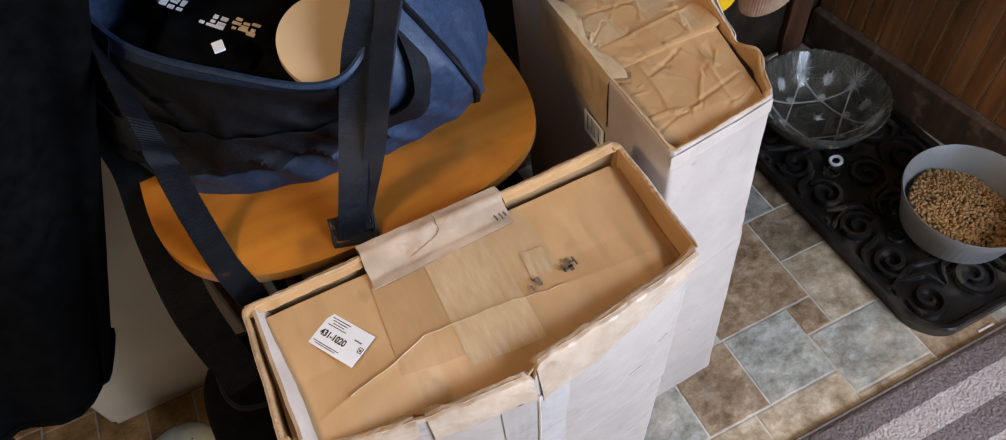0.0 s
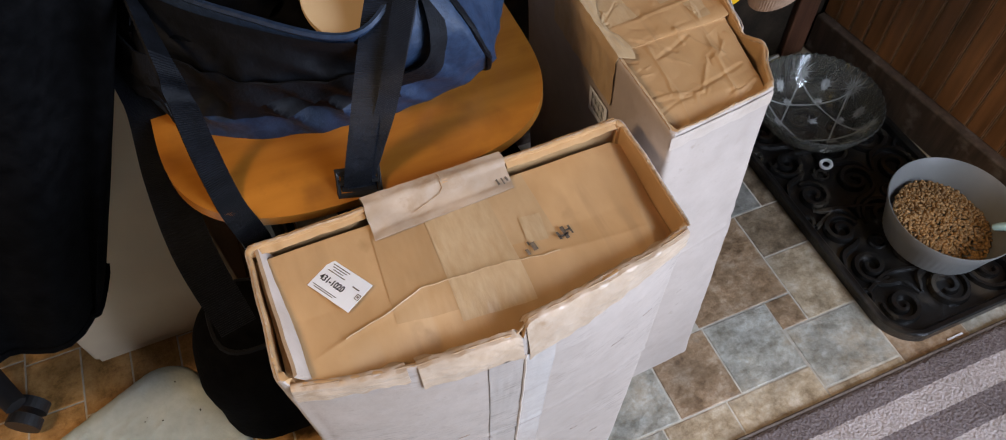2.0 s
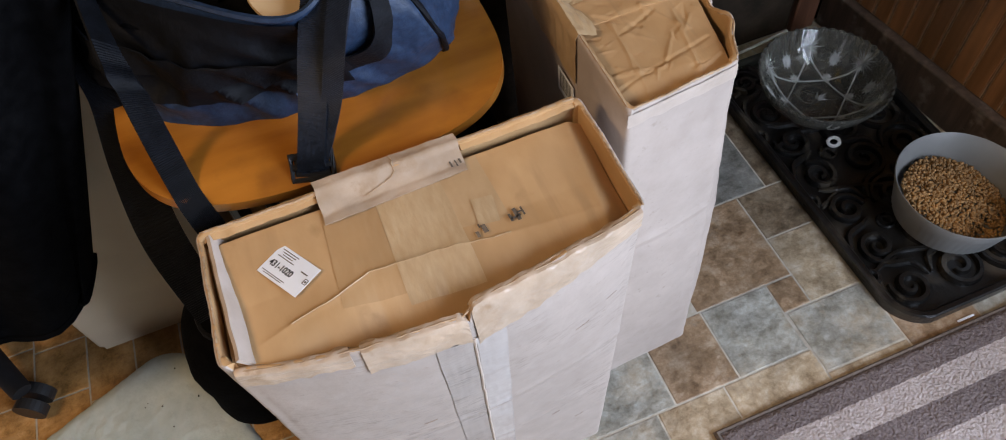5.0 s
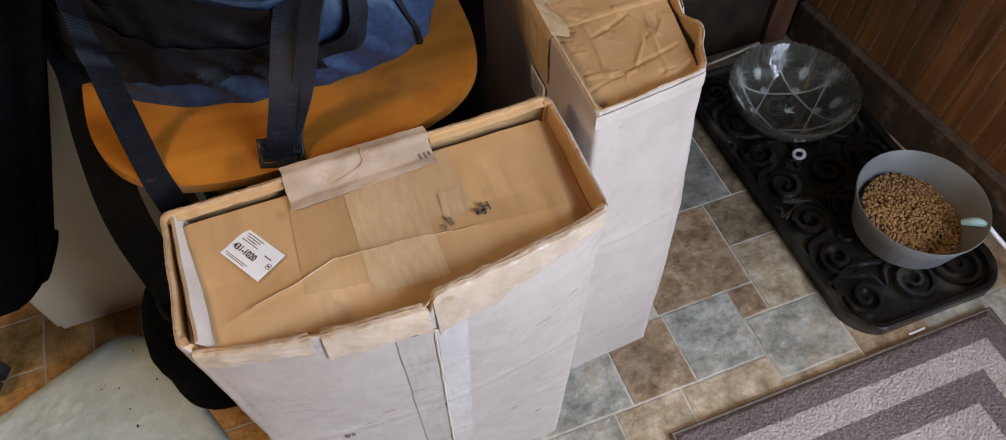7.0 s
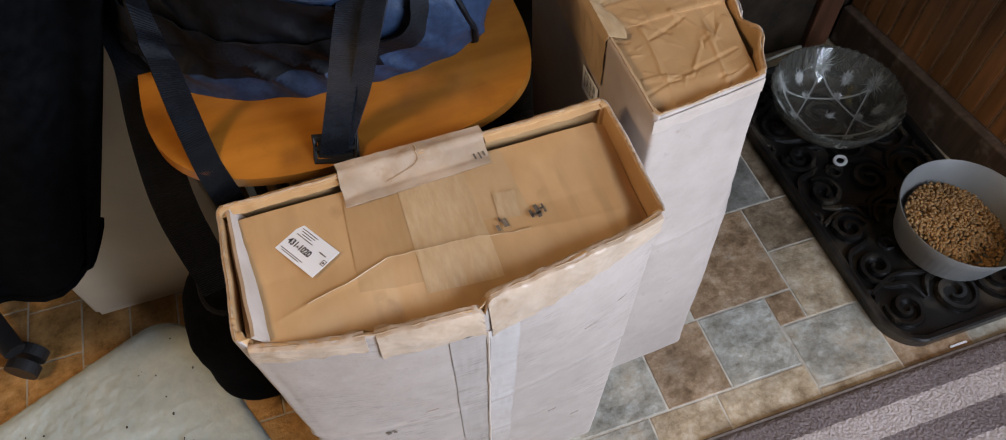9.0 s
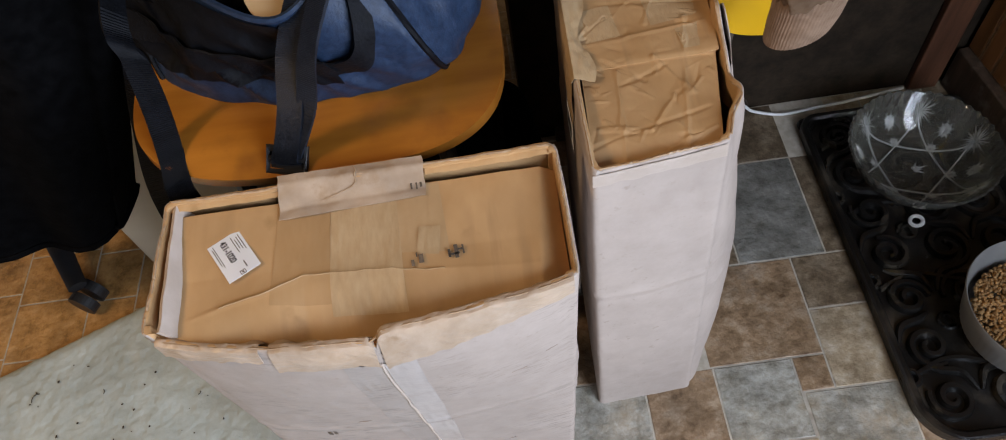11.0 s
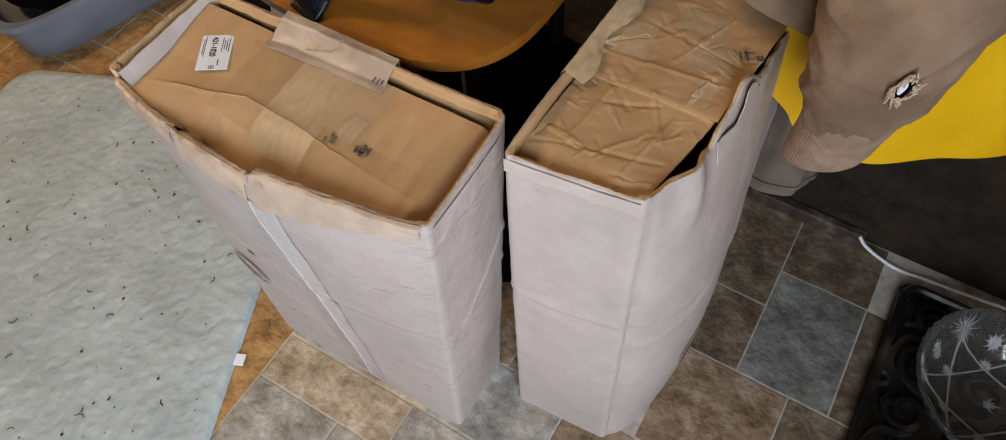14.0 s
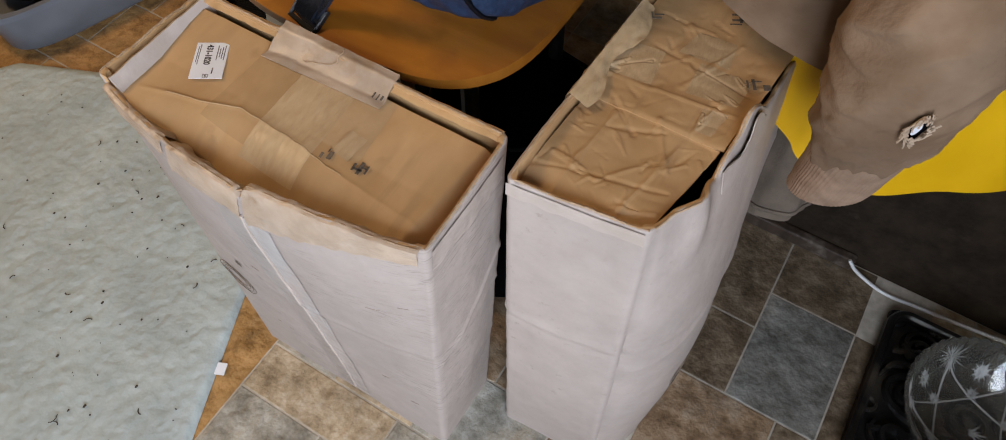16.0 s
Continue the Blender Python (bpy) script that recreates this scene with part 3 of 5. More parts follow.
on_top_a([(0.156, 0.352), (0.226, 0.346), (0.220, 0.470), (0.157, 0.468)], TAPE, label="wide wrinkled strip of brown tape")
on_top_a([(0.100, 0.366), (0.156, 0.362), (0.1565, 0.466), (0.106, 0.466)], CARD_DULL, "patch", 0.0005, "slightly darker card patch")
on_top_a([(0.222, 0.40), (0.268, 0.395), (0.262, 0.470), (0.220, 0.470)], TAPE_THIN, "tape", 0.0005, "thin clear tape over brown card")
on_top_a([(0.238, 0.396), (0.258, 0.393), (0.261, 0.422), (0.240, 0.424)], TAPE, "patch", 0.0012, "pale rubbed patch")


def over_rim(u, v):
    # tape folded over the long rim behind, from outside down on to the flap
    x = lerp(0.108, 0.250, u)
    k = v * 3
    if k < 1:
        y, z = 0.4935, 0.595 + 0.0295 * k
    elif k < 1.6:
        y, z = lerp(0.4935, 0.482, (k - 1) / 0.6), 0.6255
    else:
        y, z = lerp(0.481, 0.450 + 0.006 * u, (k - 1.6) / 1.4), lerp(0.624, 0.6128, min(1, (k - 1.6) / 0.9) ** 0.8)
    return Vector((x + 0.002 * nz(v * 5, 0, 0, 1, 3), y, z + 0.0014 * nz(u * 9, v * 6, 0, 1, 6)))


for x0, x1 in ((-0.002, 0.107), (0.251, 0.372)):
    part("rim_fold", thicken(grid_bm(lambda u, v, x0=x0, x1=x1: (lerp(x0, x1, u), lerp(0.487, 0.475 + 0.001 * nz(u * 6, x0, 0), v), A.rim(2, 1 - lerp(x0, x1, u) / 0.374) - 0.0005 - 0.004 * v * v + 0.0006 * nz(u * 8, v * 2, x0, 1, 3)), 50, 8), 0.0035), CARD, carton_a, "double card fold along the rim", smooth=True)
part("tear", tube_bm([over_rim(u, v) + Vector((0, 0, 0.0008)) for u, v in ((0.53, 0.36), (0.54, 0.45), (0.53, 0.53), (0.54, 0.6), (0.51, 0.66), (0.45, 0.7), (0.38, 0.75), (0.30, 0.79))], 0.0005, 5), TORN, carton_a, "brown tear in the tape")
part("tape", thicken(grid_bm(over_rim, 40, 30), 0.0007), TAPE_RIM, carton_a, "brown tape folded over the rim", smooth=True)
# tape along the rim facing the camera, hanging down the wall; ragged pieces
def over_front(al, v, drop, inner, seed):
    """Tape from the wall over the rim and down inside: v runs from its lower edge outside to its ragged edge inside."""
    top = A.rim(0, al) + 0.0012
    if v < 0.6:
        t = v / 0.6
        z = lerp(top - drop + 0.004 * nz(al * 9, 0, 0, 1, seed) + 0.0035 * nz(al * 34, 0, 0, 1, seed), top - 0.0024, t)
        return A.wall(0, al, z, 0.0015 + 0.0008 * nz(al * 20, v * 5, 0, 1, seed) + 0.0009 * abs(nz(al * 40 + v * 6, v * 9, 0, 1, seed + 6)))
    if v < 0.75:
        t = (v - 0.6) / 0.15
        p = A.wall(0, al, top, 0.0014 - 0.0085 * t)
        return Vector((p.x, p.y, top - 0.0018 + 0.0022 * math.sin(math.pi * (0.2 + 0.6 * t)) + 0.0012 * nz(al * 45, t, 0, 1, seed)))
    t = (v - 0.75) / 0.25
    p = A.wall(0, al, top, -0.0071 - (inner + 0.005 * nz(al * 26, 0, 0, 1, seed + 2)) * t)
    return Vector((p.x, p.y, top - 0.0005 - 0.016 * t + 0.0012 * nz(al * 18, v * 9, 0, 1, seed)))


part("tape", thicken(grid_bm(lambda u, v: over_front(lerp(0.537, 0.985, u), v, lerp(0.046, 0.020, u), 0.008, 3.0), 90, 40), 0.0007), TAPE_RIM, carton_a, "pale brown ragged tape folded over the rim", smooth=True)
part("tape", thicken(grid_bm(lambda u, v: over_front(lerp(0.285, 0.523, u), v, 0.030, 0.011 - 0.006 * u, 13.0), 60, 40), 0.0007), TAPE_RIM, carton_a, "torn pale tape curling inside the rim", smooth=True)
part("tape", thicken(grid_bm(lambda u, v: over_front(lerp(0.02, 0.262, u), v, 0.022 - 0.008 * u, 0.006 + 0.003 * math.sin(9 * u), 23.0), 60, 40), 0.0007), TAPE_RIM, carton_a, smooth=True)
part("tape", A.patch(0, 0.53, 0.605, 0.02, 0.575, 0.0008, 12, 90, 0.004, 4.0), TAPE_CLEAR, carton_a, "vertical strip of clear tape", smooth=True)
part("tape", A.patch(0, 0.435, 0.522, 0.02, 0.575, 0.0009, 14, 90, 0.004, 5.0), TAPE_GREY, carton_a, "vertical lapped seam", smooth=True)
part("seam", tube_bm([A.wall(0, 0.526 + 0.004 * nz(k, 0, 0, 0.7), 0.02 + k * 0.0192, 0.0012) for k in range(30)], 0.0015, 6), TAPE_PALE, carton_a, "raised crumpled seam", smooth=True)
part("tape", A.patch(1, 0.05, 0.90, 0.575, 0.612, 0.0012, 50, 24, 0.006, 31.0), TAPE_PALE, carton_a, "pale shiny tape along the short rim", smooth=True)
# scuffs across the wall beside the rug
rng = random.Random(4)
for k in range(9):
    al, z = rng.uniform(0.05, 0.97), rng.uniform(0.1, 0.55)
    ln_ = rng.uniform(0.01, 0.05)
    part("scuff", tube_bm([A.wall(0, al + ln_ * q / 5, z + 0.003 * q / 5, 0.0004) for q in range(6)], rng.uniform(0.00018, 0.0003), 4), SCUFF, carton_a)
rings_on_wall(A, 0, 0.11, 0.25, (0.034, 0.029, 0.024, 0.018), 2.6, carton_a)
bars(carton_a, Matrix.Translation(A.wall(0, 0.22, 0.335, 0.0012)) @ pose(0, 0, 0, 90, 0, -8), [(-0.004, 0, 0.005, 0.008), (0.003, 0.001, 0.004, 0.006)], INK_FADED)
# hand-made marks on the flap
for (mx_, my_), its in (((0.274, 0.392), [(-0.009, 0, 0.0035, 0.012), (0, 0.001, 0.005, 0.02), (0.009, 0.002, 0.0025, 0.014), (-0.003, -0.002, 0.014, 0.003), (0.005, 0.003, 0.008, 0.0025)]),
                        ((0.238, 0.388), [(-0.006, -0.002, 0.004, 0.009), (0.005, 0.002, 0.006, 0.013), (0.0, 0.009, 0.002, 0.006)]),
                        ((0.243, 0.468), [(-0.009, 0.0, 0.0025, 0.014), (-0.002, -0.003, 0.002, 0.012), (0.004, 0.002, 0.003, 0.017), (0.0, 0.004, 0.016, 0.002)])):
    bars(carton_a, Matrix.Translation((mx_, my_, top_a(mx_, my_, 0, 0) + (0.0024 if my_ < 0.45 else 0.0050))) @ pose(0, 0, 0, 0, 0, 6) @ Matrix.Scale(0.72, 4), its, INK_SOFT, "ink_mark")

# white sticker on the flap
ST = Matrix.Translation((0.0648, 0.4200, top_a(0.066, 0.416, 0, 0) + 0.0022)) @ pose(0, 0, 0, 0, 0, -58)
sticker = tagged(part("sticker", box_bm(-0.0245, -0.0165, -0.0003, 0.0245, 0.0165, 0.0003), PAPER), "white paper sticker with black and blue print on the carton", "sticker")
sticker.matrix_world = ST
text_mesh("431-1020", 0.0088, sticker, Matrix.Translation((-0.0075, -0.0025, 0.00042)) @ Matrix.Scale(0.82, 4, (1, 0, 0)), INK)
bars(sticker, Matrix.Translation((0, 0, 0.0004)), [(-0.010, 0.0135 - 0.0024 * r, 0.02 - 0.004 * (r % 3), 0.0008) for r in range(4)] + [(0.0145, 0.0052, 0.008, 0.0011)] + [(-0.008, -0.0118 - 0.0018 * r, 0.028 - 0.006 * r, 0.0007) for r in range(2)], INK_FADED, "print")
bars(sticker, Matrix.Translation((0, 0, 0.0004)), [(0.0195, -0.0005, 0.0006, 0.005), (0.0215, 0.002, 0.004, 0.0006), (0.0215, -0.003, 0.004, 0.0006), (0.0235, -0.0005, 0.0006, 0.005), (0.0215, -0.0005, 0.0018, 0.002)], INK_FADED, "print")

# carton B, behind A
B_LOW = [(0.414, 0.440), (0.562, 0.449), (0.602, 0.80), (0.424, 0.80)]
B_HIGH = [(0.403, 0.432), (0.537, 0.450), (0.578, 0.80), (0.412, 0.80)]


def rim_b(side, along):
    if side == 1:
        torn = 0.637 - 0.010 * math.exp(-((along - 0.25) / 0.05) ** 2) + 0.016 * math.exp(-((along - 0.45) / 0.06) ** 2) - 0.012 * min(1, max(0, along - 0.5) / 0.06)
        return torn + 0.004 * nz(along * 22, 0, 0, 1, 4)
    return (0.636, 0.634, 0.632, 0.641)[side] + 0.0013 * math.sin(13 * along + side) + 0.001 * nz(along * 40, side, 0, 1, 7)


def swell_b(side, along, t):
    s = math.sin(math.pi * along)
    if side == 1:
        bow = (0.03 + 0.088 * t - 0.104 * t * t) * math.sin(math.pi * max(0.0, along) ** 0.58) ** 1.2
        return bow + 0.010 * math.exp(-((along - 0.15) / 0.05) ** 2) * min(1, max(0, t - 0.85) / 0.13)
    return (0.004, 0, 0, 0.004)[side] * s * math.sin(math.pi * min(1, t))


B = Carton(B_LOW, B_HIGH, rim_b, swell_b, [(0.385, 0.0016, 0.004), (0.372, -0.001, 0.004)], 7.0)
carton_b = thing("carton", "tall brown cardboard carton with creased tape-patched top and torn rim", "box", group="cartons")
part("body", B.shell(), CARD_DAYLIT, carton_b, "scuffed carton walls coloured pale for daylight", smooth=True)
part("liner", B.shell(inside=True), CARD, carton_b, "brown inner face of the walls", smooth=True)
for sd in range(4):
    part("raw_edge", B.rim_edge(sd), TORN, carton_b, "brown corrugated edge")
CREASES = [(0.41, 0.47, 0.53, 0.50), (0.44, 0.44, 0.45, 0.56), (0.50, 0.46, 0.53, 0.62), (0.45, 0.54, 0.50, 0.56), (0.42, 0.60, 0.55, 0.61), (0.47, 0.48, 0.50, 0.52), (0.43, 0.66, 0.56, 0.64), (0.49, 0.62, 0.52, 0.70), (0.46, 0.45, 0.53, 0.475),
           (0.44, 0.575, 0.475, 0.545), (0.42, 0.49, 0.47, 0.48), (0.52, 0.52, 0.49, 0.57)]


rng = random.Random(6)
FINE = [(x, y, x + rng.uniform(-0.03, 0.03), y + rng.uniform(-0.025, 0.025)) for x, y in ((rng.uniform(0.415, 0.55), rng.uniform(0.445, 0.72)) for k in range(90))]


def top_b(x, y, u, v):
    z = 0.629 + 0.0018 * nz(x, y, 0, 14, 9) + 0.0012 * nz(x, y, 0, 34, 9) + 0.0012 * abs(nz(x, y * 2, 0, 26, 12))
    if y < 0.475:
        z -= 0.016 * ((0.475 - y) / 0.035) ** 1.5
    for i, c in enumerate(CREASES):
        z += ridge(x, y, *c, 0.002, 0.0012 if i % 3 else -0.0012)
    for i, c in enumerate(FINE):
        if abs(x - c[0]) < 0.035 and abs(y - c[1]) < 0.03:
            z += ridge(x, y, *c, 0.0011, 0.0009 if i % 2 else -0.0008)
    if y > 0.565:
        z += 0.0015 * min(1, (y - 0.565) / 0.004)
    return z


part("flap", sheet_bm([(0.409, 0.440), (0.531, 0.453), (0.552, 0.57), (0.416, 0.57)], top_b, 90, 90), CARD, carton_b, "crumpled brown front flap", smooth=True)
part("flap", sheet_bm([(0.414, 0.566), (0.554, 0.566), (0.574, 0.79), (0.420, 0.79)], lambda x, y, u, v: top_b(x, y, u, v) + 0.001 + 0.004 * max(0, u - 0.85) / 0.15 * math.exp(-v * 3), 80, 110), CARD, carton_b, "crumpled brown rear flap", smooth=True)


def on_top_b(quad, material, label="", lift=0.0016):
    return part("tape", sheet_bm(quad, lambda x, y, u, v: top_b(x, y, u, v) + lift + 0.0003 * nz(x, y, 0, 70, 4), 50, 50, 0), material, carton_b, label, smooth=True)


on_top_b([(0.419, 0.602), (0.463, 0.606), (0.458, 0.654), (0.414, 0.648)], TAPE, "smooth pale brown tape patch")
on_top_b([(0.496, 0.614), (0.546, 0.622), (0.546, 0.661), (0.493, 0.659)], TAPE)
on_top_b([(0.521, 0.575), (0.547, 0.576), (0.545, 0.61), (0.518, 0.604)], TAPE)
on_top_b([(0.468, 0.661), (0.52, 0.665), (0.515, 0.7), (0.476, 0.697)], TAPE)


def edge_tape(u, v):
    # crinkled tape over the long rim next to the chair
    y = lerp(0.545, 0.70, u)
    k = v * 2
    x = 0.4035 + 0.009 * (y - 0.43) / 0.37
    if k < 1:
        return Vector((x - 0.0035, y, 0.575 + 0.07 * k)) + Vector((0.002 * nz(u * 14, v * 8, 0, 1, 2), 0, 0))
    return Vector((x + (0.012 + 0.012 * math.sin(5 * u + 1) ** 2) * (k - 1), y, 0.645 - 0.009 * (k - 1) + 0.002 * nz(u * 14, v * 6, 0, 1, 3)))


part("tape", thicken(grid_bm(edge_tape, 40, 20), 0.0006), TAPE, carton_b, "brown crinkled tape over the rim", smooth=True)
part("tape", B.patch(0, 0.02, 0.97, 0.617, 0.635, 0.0014, 40, 10, 0.004, 6.0), TAPE_PALE, carton_b, "pale tape along the rim", smooth=True)


def tear(u, v):
    # white torn paper layer standing up from the torn wall
    al = lerp(0.28, 0.52, u)
    z = 0.60 + v * (0.030 + 0.022 * math.exp(-((al - 0.45) / 0.05) ** 2) + 0.005 * nz(u * 9, 0, 0, 1, 2))
    return B.wall(1, al, z, 0.002 + 0.004 * v * math.sin(3 * u))


part("torn_layer", thicken(grid_bm(tear, 40, 10), 0.0012), CARD_DAYLIT, carton_b, "pale torn paper layer", smooth=True)
rings_on_wall(B, 1, 0.36, 0.20, (0.042, 0.036, 0.030, 0.024, 0.018), 2.6, carton_b)
bars(carton_b, Matrix.Translation(B.wall(1, 0.40, 0.275, 0.0012)) @ pose(0, 0, 0, 90, 0, 84), [(-0.006, 0, 0.006, 0.012), (0.004, 0.001, 0.008, 0.010)], INK_FADED)
for (mx_, my_), its in (((0.548, 0.655), [(0, 0, 0.003, 0.014), (-0.006, 0, 0.002, 0.01), (0.003, 0.004, 0.01, 0.002), (0.012, -0.004, 0.007, 0.007)]), ((0.505, 0.73), [(0, 0, 0.018, 0.003), (0.003, 0.008, 0.022, 0.003), (0, 0.004, 0.003, 0.016), (-0.006, -0.006, 0.012, 0.002)]),
                        ((0.43, 0.687), [(0, 0, 0.012, 0.003), (0.004, 0.005, 0.01, 0.002), (-0.004, 0.004, 0.003, 0.01)])):
    bars(carton_b, Matrix.Translation((mx_, my_, top_b(mx_, my_, 0, 0) + 0.006)) @ pose(0, 0, 0, 0, 0, 30), its, INK_SOFT, "ink_mark")
BL = Matrix.Translation(B.wall(3, 0.625, 0.545, 0.0036)) @ pose(0, 0, 0, 90, 0, -90)
barcode = tagged(part("barcode_label", box_bm(-0.021, -0.018, -0.0002, 0.021, 0.018, 0.0002), PAPER), "white barcode label on the carton side", "label")
barcode.matrix_world = BL
bars(barcode, Matrix.Translation((0, 0, 0.0003)), [(-0.014 + 0.0028 * k, 0.002, 0.0008 + 0.0008 * (k % 3 == 0), 0.024) for k in range(11)], INK, "print")

# ---- the wooden chair and the bag ----
chair = thing("chair", "wooden chair with orange varnished plywood seat", "chair")


def seat_fn(u, v):
    a = 2 * math.pi * u
    e = 0.55
    cx, cy = math.copysign(abs(math.cos(a)) ** e, math.cos(a)), math.copysign(abs(math.sin(a)) ** e, math.sin(a))
    x, y = 0.140 + 0.203 * cx * v, 0.690 + 0.183 * cy * v - 0.006 * math.cos(a) * v
    z = 0.600 + 0.006 * abs((x - 0.14) / 0.2) ** 2 - 0.006 * max(0, (0.55 - y) / 0.05) ** 2
    return (x, y, z)


part("seat", thicken(grid_bm(seat_fn, 96, 16, close_u=True), -0.014), SEAT_WOOD, chair, smooth=True)
for lx, ly in ((0.0, 0.60), (0.27, 0.60), (0.0, 0.82), (0.27, 0.82)):
    part("leg", tube_bm([(lx, ly, 0.0), (lx * 0.9 + 0.014, ly, 0.588)], 0.011), BLACK_METAL, chair)

cabinet = thing("cabinet", "plain beige upright cabinet box beside the chair", "cabinet")
part("body", box_bm(-0.376, 0.822, 0.012, -0.102, 1.10, 0.60, 0.006), BEIGE, cabinet)
part("plinth", box_bm(-0.370, 0.826, 0.0, -0.108, 1.09, 0.012), BEIGE, cabinet)

bag = thing("duffel_bag", "open navy canvas duffel bag lying on the chair seat", "bag")
# bag, straps and contents are scaled towards the camera's position to fit its view
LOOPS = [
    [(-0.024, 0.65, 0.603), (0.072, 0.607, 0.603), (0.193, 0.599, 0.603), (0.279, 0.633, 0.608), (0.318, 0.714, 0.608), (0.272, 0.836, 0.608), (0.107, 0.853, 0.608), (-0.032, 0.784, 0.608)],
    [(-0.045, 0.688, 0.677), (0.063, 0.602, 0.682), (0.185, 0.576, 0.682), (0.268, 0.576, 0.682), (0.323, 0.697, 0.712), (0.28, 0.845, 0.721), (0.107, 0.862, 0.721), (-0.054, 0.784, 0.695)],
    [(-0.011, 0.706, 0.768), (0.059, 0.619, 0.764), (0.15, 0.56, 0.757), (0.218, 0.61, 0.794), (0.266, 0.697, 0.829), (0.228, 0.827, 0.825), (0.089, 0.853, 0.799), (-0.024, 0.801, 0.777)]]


def loop_point(loop, u):
    n = len(loop)
    s = (u % 1.0) * n
    i, t = int(s) % n, s - int(s)
    a, b, c, d = [Vector(loop[(i + k) % n]) for k in (-1, 0, 1, 2)]
    return 0.5 * ((2 * b) + (c - a) * t + (2 * a - 5 * b + 4 * c - d) * t * t + (3 * b - a - 3 * c + d) * t ** 3)


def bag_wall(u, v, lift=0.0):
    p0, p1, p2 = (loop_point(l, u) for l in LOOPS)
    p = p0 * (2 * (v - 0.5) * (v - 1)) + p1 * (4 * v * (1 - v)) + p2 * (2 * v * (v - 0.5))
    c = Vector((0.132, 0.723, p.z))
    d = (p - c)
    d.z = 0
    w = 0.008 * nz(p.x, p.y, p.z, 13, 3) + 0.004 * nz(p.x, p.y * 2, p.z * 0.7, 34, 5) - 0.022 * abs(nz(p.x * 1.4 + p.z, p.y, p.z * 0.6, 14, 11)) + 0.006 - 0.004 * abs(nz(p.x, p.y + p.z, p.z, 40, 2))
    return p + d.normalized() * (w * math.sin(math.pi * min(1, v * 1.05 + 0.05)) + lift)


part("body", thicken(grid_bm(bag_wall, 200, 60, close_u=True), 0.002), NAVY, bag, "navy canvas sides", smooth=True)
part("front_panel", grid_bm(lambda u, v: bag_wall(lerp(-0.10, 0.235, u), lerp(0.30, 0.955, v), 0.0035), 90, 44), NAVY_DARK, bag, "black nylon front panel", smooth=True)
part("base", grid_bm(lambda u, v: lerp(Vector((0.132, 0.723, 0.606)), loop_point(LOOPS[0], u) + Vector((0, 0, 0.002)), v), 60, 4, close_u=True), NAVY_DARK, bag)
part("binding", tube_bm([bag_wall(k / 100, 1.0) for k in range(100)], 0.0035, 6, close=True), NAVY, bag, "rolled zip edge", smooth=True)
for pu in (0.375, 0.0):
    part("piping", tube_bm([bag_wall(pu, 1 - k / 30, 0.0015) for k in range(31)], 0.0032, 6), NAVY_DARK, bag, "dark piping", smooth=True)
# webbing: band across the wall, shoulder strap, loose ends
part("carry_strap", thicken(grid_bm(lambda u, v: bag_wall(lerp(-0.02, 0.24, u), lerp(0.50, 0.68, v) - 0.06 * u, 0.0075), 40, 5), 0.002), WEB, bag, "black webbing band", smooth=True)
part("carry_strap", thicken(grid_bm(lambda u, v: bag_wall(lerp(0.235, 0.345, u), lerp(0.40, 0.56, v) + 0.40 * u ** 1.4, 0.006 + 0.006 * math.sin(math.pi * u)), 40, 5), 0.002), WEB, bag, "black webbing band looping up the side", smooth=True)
part("shoulder_strap", band_bm([(0.224, 0.654, 0.816), (0.199, 0.602, 0.791), (0.175, 0.572, 0.768), (0.152, 0.547, 0.725), (0.133, 0.539, 0.667), (0.119, 0.528, 0.631), (0.112, 0.518, 0.615)],
     [(1, -0.3, 0.1), (1, -0.3, 0.1), (1, -0.4, 0), (1, -0.4, 0), (1, -0.4, 0), (1, -0.3, 0), (1, -0.2, 0)], 0.027), WEB_SHEEN, bag, "black ribbed webbing strap with a painted bluish sheen", smooth=True)
part("shoulder_strap", band_bm([(0.237, 0.645, 0.825), (0.215, 0.587, 0.795), (0.193, 0.555, 0.773), (0.17, 0.533, 0.731), (0.15, 0.535, 0.671), (0.13, 0.528, 0.636), (0.114, 0.517, 0.611), (0.11, 0.503, 0.56), (0.108, 0.5, 0.45)],
     [(1, -0.3, 0.4), (1, -0.3, 0.4), (1, -0.3, 0.5), (1, -0.3, 0.6), (1, -0.3, 0.4), (1, -0.3, 0.2), (1, -0.2, 0), (1, 0, 0), (1, 0, 0)], 0.026), WEB_SHEEN, bag, smooth=True)
part("side_strap", band_bm([(-0.032, 0.74, 0.76), (-0.0137, 0.6092, 0.74), (-0.0133, 0.6009, 0.7), (-0.0135, 0.58, 0.65), (-0.0079, 0.5437, 0.617), (0.0023, 0.5087, 0.612), (0.006, 0.5, 0.592), (0.008, 0.4985, 0.54), (0.008, 0.4985, 0.45)],
     [(0.3, 0.2, -0.9), (0.5, 0.2, -0.7), (0.8, 0.2, -0.5), (0.9, 0.3, -0.2), (0.9, 0.4, 0), (0.9, 0.4, 0), (0.9, 0.4, 0), (1, 0.2, 0), (1, 0, 0)], 0.026), WEB, bag, "black webbing strap hanging over the seat", smooth=True)
part("side_strap", band_bm([(-0.054, 0.784, 0.712), (-0.059, 0.716, 0.67), (-0.059, 0.692, 0.629), (-0.071, 0.65, 0.569), (-0.075, 0.596, 0.496), (-0.071, 0.563, 0.371)],
     [(1, 0.1, 0.2), (1, 0.1, 0.2), (1, 0.1, 0), (1, 0.2, 0), (1, 0.2, 0), (1, 0.2, 0)], 0.045), WEB, bag, smooth=True)
